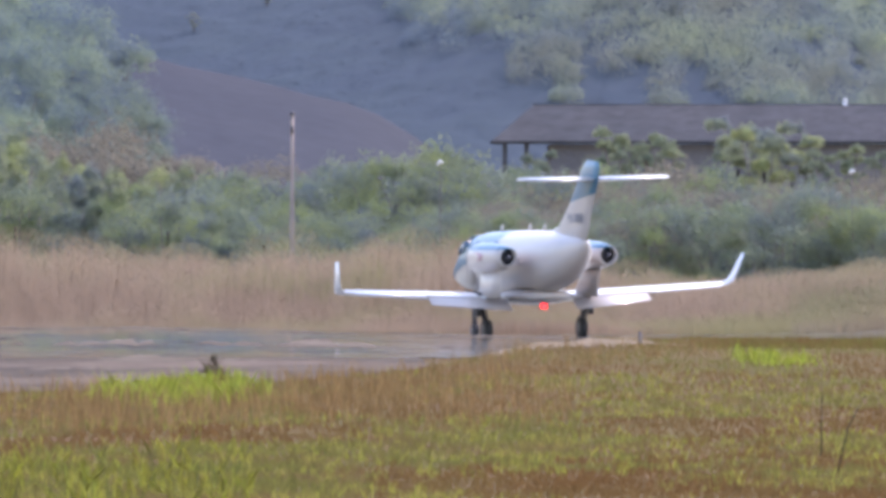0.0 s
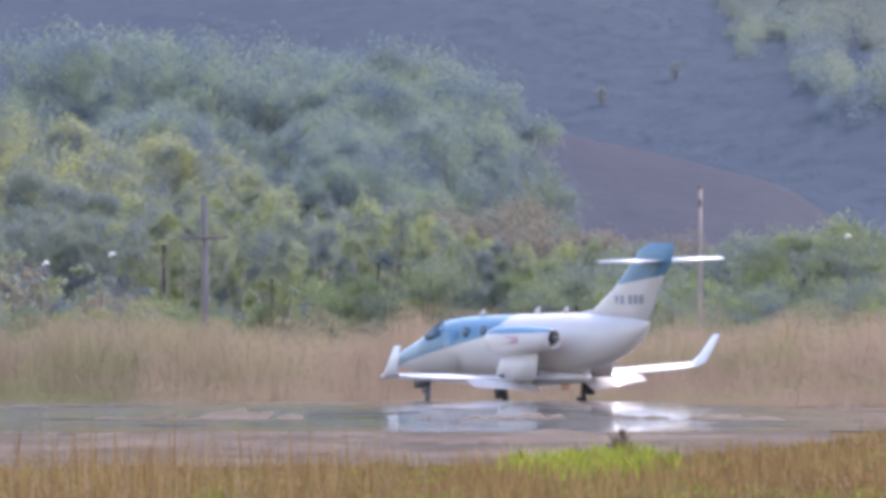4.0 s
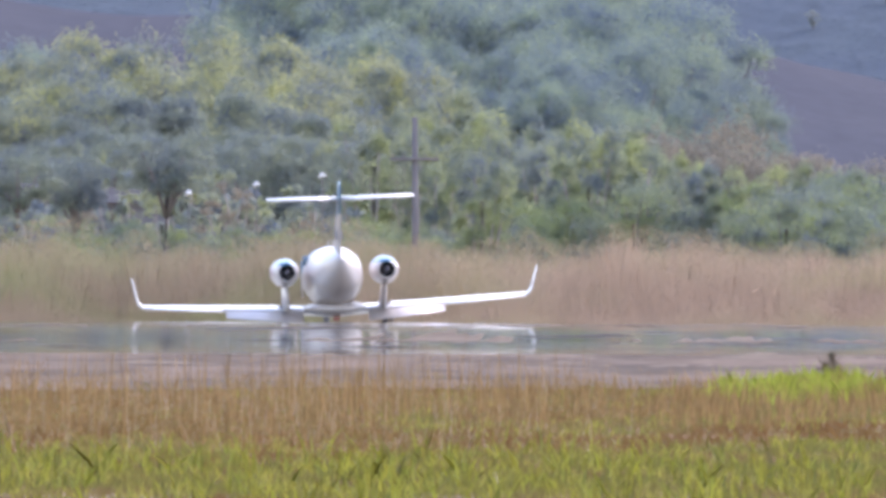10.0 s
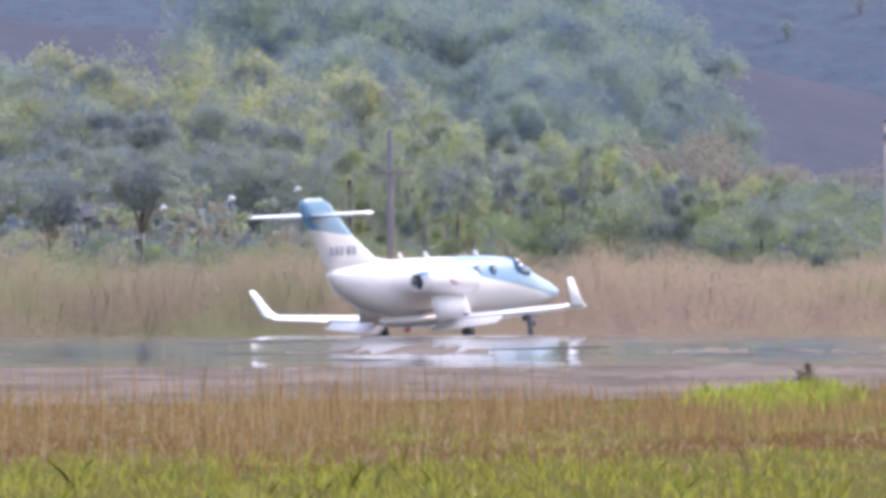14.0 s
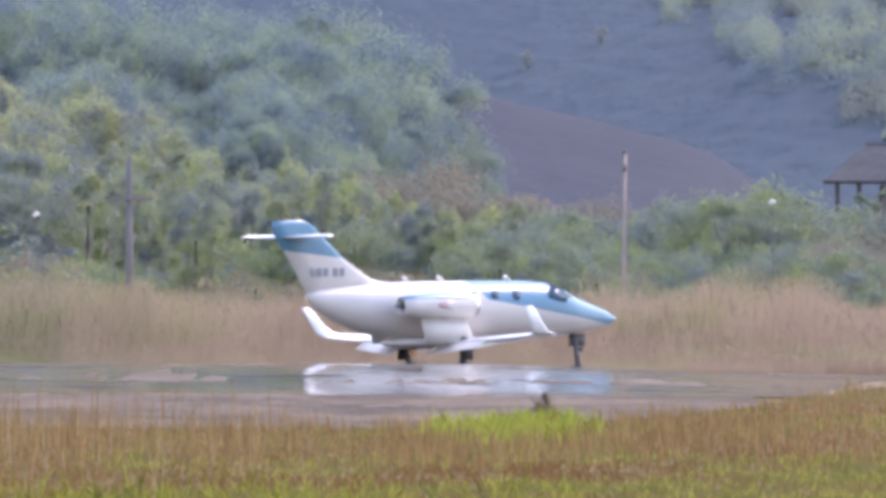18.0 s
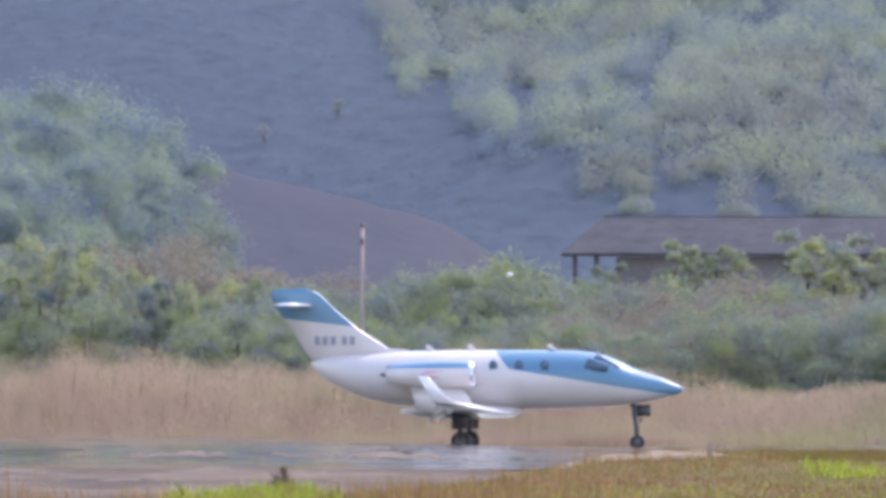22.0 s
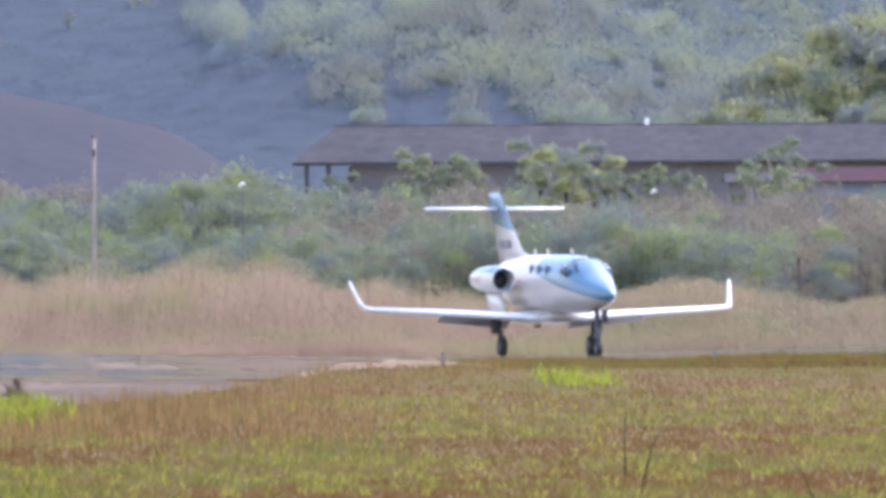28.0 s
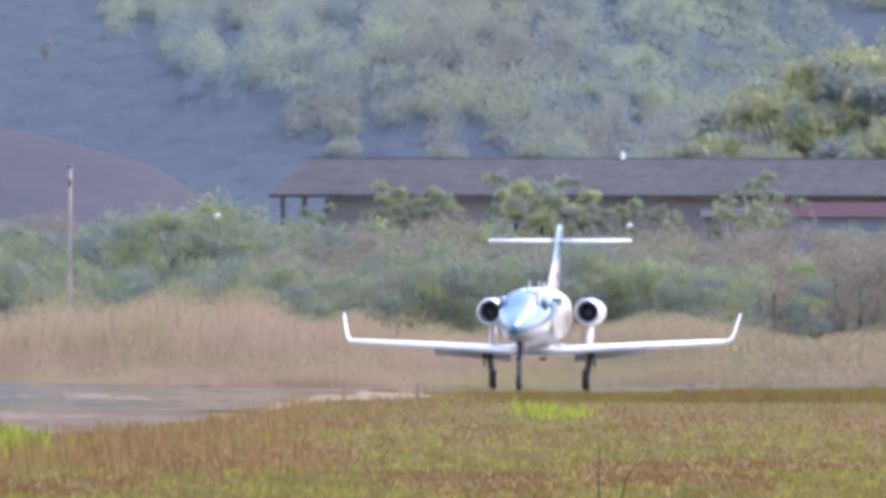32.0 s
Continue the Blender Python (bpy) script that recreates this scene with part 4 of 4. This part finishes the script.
stuff("verge_grass", blades(16000, field(15, 46, 512, 562), verge_h, 0.03, 0.6, 0.3, 1.4), M["grass"], "longer yellow-green grass hiding the edge of the pavement")
stuff("dead_verge_grass", blades(14000, field(15, 46, 512, 562), verge_h, 0.03, 0.6, 0.3, 1.3), M["dead"], "longer dead grass along the edge of the pavement")
stuff("dead_grass", blades(130000, field(-50, 45, 214, 561, brown_here), short_h, 0.024, 0.4), M["dead"], "patches of dead reddish-brown grass")


def tufty(x, y):
    """Small fresh tufts in loose rows between the dead patches."""
    lots = patch(x, y, 0.3, 3.0, 12.3) + 0.4 * patch(x, y, 2.5, 11.0, 14.1)
    return off_pavement(x, y) & (lots > 0.17) & (moist(x, y) > -0.3) & (y < 420)


stuff("fresh_tufts", blades(75000, field(-50, 45, 216, 420, tufty), lambda x, y: 0.11 + 0.08 * patch(x, y, 0.25, 3.0, 31.0), 0.022, 0.4, 0.4, 1.5), M["tuft"], "small fresh yellow-green grass tufts")


def seedy(x, y):
    b = x / y * 1000
    dens = (1 - smooth(-26, -10, b)) * smooth(235, 315, y) * (0.5 + 1.0 * patch(x, y, 1.6, 12.0, 5.5))
    return off_pavement(x, y) & (rng.uniform(0, 1, len(x)) < dens)


def seed_h(x, y):
    """Bunches of stalks of uneven height."""
    return 0.4 + 0.55 * np.maximum(-0.45, patch(x, y, 0.22, 6.0, 9.1)) + 0.35 * np.maximum(-0.3, patch(x, y, 1.1, 14.0, 41.0))


stuff("seed_grass", blades(12000, field(-50, -8, 226, 372, seedy), seed_h, 0.012, 0.22, 0.3, 1.4), M["red_grass"], "tall reddish seeding grass before the runway")
stuff("tan_seed_grass", blades(4000, field(-50, -8, 226, 372, seedy), seed_h, 0.011, 0.2, 0.3, 1.5), M["straw"], "dry tan stalks among the seeding grass")
tufts("seed_heads", plumes(90000, field(-50, -8, 226, 372, seedy), seed_h, 0.017, 0.1), M["red_grass"], "reddish seed heads and dry leaves of the seeding grass")
tufts("green_undergrowth", plumes(22000, field(-50, -8, 222, 372, seedy), lambda x, y: 0.28 + 0 * x, 0.022, 0.1), M["grass"], "yellowish-green leaves under the seeding grass")
stuff("tall_seed_stalks", blades(1500, field(-50, -16, 280, 372, seedy), lambda x, y: 1.0 + 0 * x, 0.013, 0.06, 0.6, 1.35), M["red_grass"], "tall thin reddish seed stalks above the grass")
stuff("sparse_seed_grass", blades(2600, field(-22, 14, 300, 400, off_pavement), lambda x, y: 0.42 + 0 * x, 0.016, 0.14), M["red_grass"], "sparse reddish seed stalks")


def by_edge(x, y):
    """The last stretch of the field before the pavement."""
    return off_pavement(x, y) & (y > np.interp(x, EDGE_X, EDGE_Y) - 75) & (patch(x, y, 0.8, 14.0, 81.0) > -0.15)


stuff("edge_stalks", blades(16000, field(-12, 22, 290, 520, by_edge), lambda x, y: 0.34 + 0.3 * patch(x, y, 0.5, 12.0, 83.0), 0.014, 0.16, 0.4, 1.3), M["red_grass"], "thin brown seed stalks along the edge of the pavement")


def lush_spot(name, bearing, distance, w, d, n, h):
    def fn(k):
        x0, y0 = at(bearing, distance)
        x, y = x0 + rng.normal(0, w, 2 * k), y0 + rng.normal(0, d, 2 * k)
        keep = patch(x, y, 0.2, 3.5, 61.0) + 0.5 * patch(x, y, 0.6, 5.0, 63.0) > -0.02
        return x[keep], y[keep]
    return stuff(name, blades(n, fn, lambda x, y: h * (1 + 0.9 * patch(x, y, 0.3, 6.0, 3.3)), 0.028, 0.35, 0.4, 1.5), M["fresh"], "bright lush green grass clump")


lush_spot("lush_grass", -6.0, 352, 0.55, 7, 3100, 0.28)
lush_spot("lush_grass", -3.4, 356, 0.3, 6, 1500, 0.3)
lush_spot("lush_grass", 24.0, 450, 0.4, 8, 600, 0.22)


def near_lush(x, y):
    return (patch(x, y, 0.35, 4.0, 21.5) + 0.5 * patch(x, y, 2.4, 14.0, 23.1) > 0.1 + 1.1 * smooth(245, 300, y)) & off_pavement(x, y)


stuff("lush_grass", blades(17000, field(-50, -2, 214, 300, near_lush), lambda x, y: 0.24 + 0.22 * patch(x, y, 0.35, 4.0, 25.3), 0.03, 0.5, 0.3, 1.4), M["lush"], "lush green grass along the sandy track")


def weed(bearing, distance, h, label):
    x, y = at(bearing, distance)
    t = empty("weed", pose(x, y, float(ground_z(x, y))), label, "weed")
    for i in range(9):
        a, r = i * 0.7 + 0.3, h * (0.16 + 0.3 * rng.uniform())
        c, q = math.cos(a) * r, math.sin(a) * r
        part("stem", tube([(0, 0, 0), (c * 0.4, q * 0.4, h * 0.6), (c, q, h * rng.uniform(0.75, 1.1))], [0.016, 0.013, 0.006], 5), M["dark_weed"], t)
    clumps = [((0, 0, h * 0.4), (h * 0.26, h * 0.2, h * 0.38)), ((-h * 0.3, 0, h * 0.28), (h * 0.2, h * 0.2, h * 0.25)), ((h * 0.28, 0, h * 0.42), (h * 0.16, h * 0.2, h * 0.3)), ((h * 0.12, 0, h * 0.75), (h * 0.1, h * 0.1, h * 0.2))]
    link("leaves", crown_mesh("leaves", clumps, 70, 0.045), M["dark_weed"], t)
    return t


weed(-4.12, 373, 0.68, "dark dry weed clump standing above the grass")
weed(-3.72, 372, 0.42, "dark dry weed clump standing above the grass")


def stalk(bearing, distance, h, lean):
    x, y = at(bearing, distance)
    return tagged(part("stalk", tube([(x, y, float(ground_z(x, y)) - 0.02), (x + lean * 0.4, y, h * 0.6), (x + lean, y, h)], [0.012, 0.01, 0.005], 5), M["dark_stalk"]), "single thin dark dry stalk in the grass", "stalk")


stalk(26.45, 262, 1.1, 0.02)
stalk(27.2, 240, 1.0, 0.35)
stalk(36.0, 235, 0.5, -0.3)


# ---- poles, sheds, houses ----
def level_z(level, distance):
    return 3 + level * distance / 1000.0


def pale_pole():
    x, y = at(0, 800)
    t = empty("utility_pole", pose(x, y, -1.25), "tall pale weathered pole without wires", "pole")
    part("shaft", tube([(0.05, 0, -0.5), (0.0, 0, 4), (0.0, 0, 8.81)], [0.15, 0.12, 0.09], 10), M["pole"], t)
    part("cap", tube([(0, 0, 8.81), (0, 0, 8.92)], [0.13, 0.05], 10), M["strut"], t)
    part("bracket", box((0, -0.16, 8.2), (0.1, 0.12, 0.3), 0.01), M["strut"], t)
    return t


def dark_pole(bearing, distance, height, arm):
    x, y = at(bearing, distance)
    t = empty("utility_pole", pose(x, y, -1.25), "dark wooden utility pole with a crossarm among trees", "pole")
    part("shaft", tube([(0, 0, -0.5), (0.04, 0, height * 0.5), (0, 0, height)], [0.19, 0.16, 0.12], 10), M["dark_wood"], t)
    part("crossarm", box((0, -0.16, height * arm), (2.0, 0.1, 0.12), 0.01), M["dark_wood"], t)
    for ox in (-0.9, -0.45, 0.45, 0.9):
        part("insulator", tube([(ox, -0.16, height * arm + 0.06), (ox, -0.16, height * arm + 0.24)], [0.03, 0.02], 8), M["dark_wood"], t)
    return t


pale_pole()
dark_pole(-24.8, 815, 8.65, 0.8)


def yard_light(bearing, level, distance):
    """A small white lamp head on a thin post."""
    x, y = at(bearing, distance)
    z = level_z(level, distance)
    t = empty("yard_light", pose(x, y, -1.2), "small white lamp on a thin post", "lamp", "yard lights")
    part("post", tube([(0, 0, -0.3), (0, 0, z + 1.2)], 0.018, 6), M["bark"], t)
    part("head", tube([(-0.12, -0.1, z + 1.22), (0, -0.1, z + 1.36), (0.12, -0.1, z + 1.28)], [0.06, 0.085, 0.045], 8), M["white_metal"], t, "white lamp head")
    return t


for b, lv, d in ((7.4, 3.15, 822), (-32.7, 1.85, 765), (-36.1, 1.4, 765), (28.0, 2.7, 828), (-45.8, 1.1, 765), (-29.4, 2.3, 765)):
    yard_light(b, lv, d)


def long_shed():
    """Long low building with a hipped dark roof; only roof and upper wall show."""
    d = 1300
    x0, x1 = at(10.2, d)[0], at(60, d)[0]
    top, eave = level_z(6.15, d), level_z(4.35, d)
    t = empty("long_shed", pose(x0, d, -1.2), "long low shed with a dark weathered hipped roof", "building")
    L, W, H, E = x1 - x0, 14.0, top + 1.2, eave + 1.2
    part("wall", box((L / 2 + 1.2, 0, E / 2 - 0.2), (L - 4.4, W - 1.6, E - 0.1), 0.03), M["wall"], t, smooth=False)
    bm = loft([[(-0.3, -W / 2, E - 0.15), (L, -W / 2, E - 0.15), (L, W / 2, E - 0.15), (-0.3, W / 2, E - 0.15)], [(-0.3, -W / 2, E), (L, -W / 2, E), (L, W / 2, E), (-0.3, W / 2, E)], [(2.4, -0.15, H), (L - 2.4, -0.15, H), (L - 2.4, 0.15, H), (2.4, 0.15, H)]])
    roof = part("roof", bm, M["roof"], t, smooth=False)
    for px in (0.5, 1.9):
        part("post", box((px, -W / 2 + 0.4, E / 2 - 0.1), (0.3, 0.3, E - 0.1), 0.02), M["roof"], t, "dark corner post", smooth=False)
    part("ridge_cap", tube([(2.4, 0, H + 0.02), (L - 2.4, 0, H + 0.02)], 0.07, 6), M["roof"], roof)
    return t


def shed(bearing, level, distance, w, h, depth, wall, roof_m, label, name="shed"):
    x, y = at(bearing, distance)
    ht = level_z(level, distance) + 1.2
    t = empty(name, pose(x, y, -1.2), label, "building")
    e = ht - h * 0.35
    part("wall", box((0, 0, e / 2), (w, depth, e), 0.03), wall, t, smooth=False)
    part("roof", loft([[(-w / 2 - 0.4, -depth / 2 - 0.4, e), (w / 2 + 0.4, -depth / 2 - 0.4, e), (w / 2 + 0.4, depth / 2 + 0.4, e), (-w / 2 - 0.4, depth / 2 + 0.4, e)], [(-w / 2 - 0.3, -0.2, ht), (w / 2 + 0.3, -0.2, ht), (w / 2 + 0.3, 0.2, ht), (-w / 2 - 0.3, 0.2, ht)]]), roof_m, t, smooth=False)
    part("door", box((-w * 0.2, -depth / 2 - 0.02, e * 0.4), (1.6, 0.1, e * 0.75), 0.02), M["dark"], t, smooth=False)
    part("window", box((w * 0.22, -depth / 2 - 0.02, e * 0.6), (1.4, 0.1, 0.9), 0.02), M["dark"], t, smooth=False)
    return t


long_shed()
x, y = at(27.65, 1300)
vent = empty("roof_vent", pose(x, y, level_z(6.15, 1300)), "small white vent on the shed ridge", "vent")
part("pipe", tube([(0, 0, -0.5), (0, 0, 0.25)], 0.14, 8), M["white_metal"], vent)
part("cowl", tube([(0, 0, 0.25), (0, 0, 0.45)], [0.18, 0.08], 8), M["white_metal"], vent)
shed(40.5, 4.0, 1150, 14, 2.4, 7, M["blue_wall"], M["red_wall"], "shed with faded red roof and blue wall")
shed(33.8, 3.7, 1120, 4.5, 1.4, 5, M["wall"], M["roof"], "small dull mauve shed among the trees")
shed(-45.8, 2.0, 900, 4.6, 2.0, 7, M["pale_wall"], M["roof"], "low pale house behind saplings", "house")
shed(-38.9, 1.8, 940, 3.2, 2.0, 6, M["pale_wall"], M["roof"], "low pale house behind saplings", "house")
shed(-29.8, 2.2, 1000, 4, 1.6, 6, M["pale_wall"], M["roof"], "pale house half hidden by trees", "house")


def marker_post(bearing, distance):
    x, y = at(bearing, distance)
    t = empty("marker_post", pose(x, y, float(ground_z(x, y))), "short brown marker post at the pavement edge", "post", "marker posts")
    part("post", box((0, 0, 0.17), (0.09, 0.06, 0.34), 0.008), M["dark_wood"], t)
    part("cap", box((0, 0, 0.35), (0.1, 0.07, 0.04), 0.006), M["dust"], t)


marker_post(17.4, 520)
marker_post(31.0, 540)


def stone(bearing, distance):
    """A dark lump lying on the pavement."""
    x, y = at(bearing, distance)
    bm = bmesh.new()
    bmesh.ops.create_icosphere(bm, subdivisions=3, radius=0.5)
    for v in bm.verts:
        v.co *= 1 + 0.35 * noise.noise(v.co * 2.3 + Vector((3.0, 1.0, 0.0)))
        v.co = Vector((v.co.x * 0.26, v.co.y * 0.2, max(-0.02, v.co.z * 0.15 + 0.05)))
    ob = tagged(part("stone", bm, M["dark_stalk"]), "small dark lump lying on the pavement", "stone")
    ob.location = (x, y, float(ground_z(x, y)))
    return ob


stone(-47.1, 452)


def small_bird():
    """A small dark bird, nose along x, wings spread."""
    t = empty("bird", Matrix(), "small dark bird flying low over the grass", "bird")
    part("body", loft([circle((x, 0, 0), r, 0, 10) for x, r in ((0.075, 0.004), (0.06, 0.016), (0.03, 0.024), (-0.02, 0.022), (-0.06, 0.01))]), M["dark_stalk"], t)
    part("tail", loft([[(-0.055, -0.008, 0.002), (-0.055, 0.008, 0.002), (-0.055, 0.008, -0.002), (-0.055, -0.008, -0.002)], [(-0.11, -0.03, 0.001), (-0.11, 0.03, 0.001), (-0.11, 0.03, -0.001), (-0.11, -0.03, -0.001)]]), M["dark_stalk"], t)
    for s in (1, -1):
        part("wing", loft([[(0.035, s * 0.015, 0.012), (-0.03, s * 0.015, 0.01), (-0.03, s * 0.015, 0.006), (0.035, s * 0.015, 0.008)], [(0.03, s * 0.09, 0.05), (-0.025, s * 0.09, 0.048), (-0.025, s * 0.09, 0.045), (0.03, s * 0.09, 0.047)], [(-0.02, s * 0.16, 0.03), (-0.045, s * 0.16, 0.03), (-0.045, s * 0.16, 0.028), (-0.02, s * 0.16, 0.028)]]), M["dark_stalk"], t)
    return t


bird = small_bird()

# ---- what moves ----
# The bird's way: seconds, bearing in thousandths, height; it starts and ends on the ground.
BIRD_ROWS = [(0.0, -78, 0.03), (5.9, -78, 0.03), (6.3, -66, 1.3), (6.6, -51, 1.75), (6.8, -43, 1.69), (6.9, -38.6, 1.68), (7.0, -31.9, 1.54), (7.1, -25.4, 1.45), (7.4, -6, 1.3), (8.0, 34, 1.3), (8.6, 66, 0.6), (9.0, 76, 0.03), (32.0, 76, 0.03)]

# The jet's way: seconds, place on the ground, lean in degrees fitted to the camera's view, heading in degrees.
JET_ROWS = [
    (0.0, 6.91, 570.13, -0.16, 1.2, 108.0), (0.5, 5.83, 572.29, -0.19, 1.3, 113.2), (1.0, 4.67, 574.12, -0.22, 1.4, 118.5), (1.5, 3.42, 575.75, -0.25, 1.4, 122.0),
    (2.0, 2.07, 577.31, -0.28, 1.5, 125.5), (2.5, 0.49, 578.92, -0.32, 1.6, 127.8), (3.0, -1.21, 580.63, -0.35, 1.7, 130.0), (3.5, -2.88, 582.42, -0.39, 1.8, 130.6),
    (5.5, -9.39, 589.72, -0.54, 2.1, 130.1), (6.0, -10.96, 591.49, -0.58, 2.2, 129.2), (6.5, -12.42, 593.09, -0.61, 2.2, 128.5), (7.0, -13.72, 594.46, -0.64, 2.2, 127.3),
    (7.5, -14.76, 595.64, -0.67, 2.2, 123.2), (8.0, -15.55, 596.72, -0.69, 2.2, 117.5), (8.5, -16.08, 597.92, -0.70, 2.2, 112.0), (9.0, -16.54, 599.24, -0.72, 2.2, 107.0),
    (9.5, -16.95, 600.54, -0.73, 2.2, 101.0), (10.0, -17.27, 601.80, -0.75, 2.2, 94.5), (10.5, -17.51, 603.00, -0.76, 2.2, 89.0), (11.0, -17.57, 604.14, -0.76, 2.3, 83.5),
    (11.5, -17.41, 605.19, -0.76, 2.3, 78.5), (12.0, -16.99, 606.17, -0.76, 2.3, 72.0), (12.5, -16.38, 607.04, -0.75, 2.3, 66.0), (13.0, -15.65, 607.91, -0.74, 2.3, 59.5),
    (13.5, -14.87, 608.82, -0.73, 2.3, 57.5), (14.0, -14.01, 609.75, -0.72, 2.3, 54.0), (14.5, -13.14, 610.74, -0.70, 2.3, 52.0), (15.0, -12.23, 611.81, -0.69, 2.3, 50.5),
    (15.5, -11.19, 612.93, -0.67, 2.1, 48.0), (17.5, -7.12, 616.90, -0.61, 1.2, 37.0), (18.0, -5.80, 617.72, -0.58, 1.0, 35.0), (18.5, -4.58, 618.39, -0.56, 0.9, 30.0),
    (19.0, -3.47, 618.89, -0.54, 0.7, 25.0), (19.5, -2.41, 619.25, -0.52, 0.6, 20.0), (20.0, -1.34, 619.51, -0.50, 0.6, 15.0), (20.5, -0.25, 619.68, -0.48, 0.5, 9.5),
    (21.0, 0.85, 619.77, -0.46, 0.4, 4.0), (21.5, 2.01, 619.80, -0.44, 0.4, -1.0), (22.0, 3.21, 619.75, -0.42, 0.3, -6.0), (22.5, 4.32, 619.63, -0.39, 0.3, -10.5),
    (23.0, 5.35, 619.44, -0.37, 0.2, -15.0), (23.5, 6.39, 619.17, -0.35, 0.2, -19.0), (24.0, 7.51, 618.77, -0.33, 0.2, -26.0), (24.5, 8.72, 618.20, -0.30, 0.1, -34.2),
    (26.5, 12.33, 615.80, -0.31, 0.0, -55.2), (27.0, 13.01, 615.27, -0.31, 0.0, -61.0), (27.5, 13.52, 614.74, -0.30, 0.0, -66.3), (28.0, 13.87, 614.20, -0.29, 0.0, -74.2),
    (28.5, 14.06, 613.67, -0.28, 0.0, -80.1), (29.0, 14.16, 613.14, -0.28, 0.0, -87.0), (29.5, 14.31, 612.63, -0.27, 0.0, -90.7), (30.0, 14.43, 612.13, -0.27, 0.0, -93.3),
    (30.5, 14.41, 611.65, -0.27, 0.0, -94.6), (31.0, 14.32, 611.18, -0.27, 0.0, -95.9), (31.5, 14.28, 610.74, -0.27, 0.0, -96.9), (32.0, 14.34, 610.31, -0.26, 0.0, -98.0),
]


# Moments at which the turning beacon lamp points at the camera's side of the field.
FLASHES = [-1.05, 0.0, 1.05, 2.4, 3.5, 4.85, 6.2, 7.5, 8.55, 9.5, 10.5, 11.5, 12.5, 13.5, 14.5, 15.5, 16.5, 17.6, 18.65, 19.9, 21.0, 22.45, 24.0, 25.2, 26.4, 27.5, 28.5, 29.5, 30.5, 31.5, 32.5]


def beacon_rows():
    rows = []
    for i in range(214):
        t = i * 0.15
        turn = 360 * float(np.interp(t, FLASHES, range(len(FLASHES))))
        head = float(np.interp(t, [r[0] for r in JET_ROWS], [r[5] for r in JET_ROWS]))
        rows.append((t, pose(-0.9, 0, 0.93, 0, 0, turn - 90 - head)))
    return rows


def motions():
    walk(bird, [(t, pose(b * 0.3, 300, z, 0, 0, 0)) for t, b, z in BIRD_ROWS])
    walk(beacon_lamp, beacon_rows())
    walk(jet, [(t, pose(x, y, z, 0, -lean, 0) @ pose(0, 0, 0, 0, 0, head)) for t, x, y, z, lean, head in JET_ROWS])


motions()
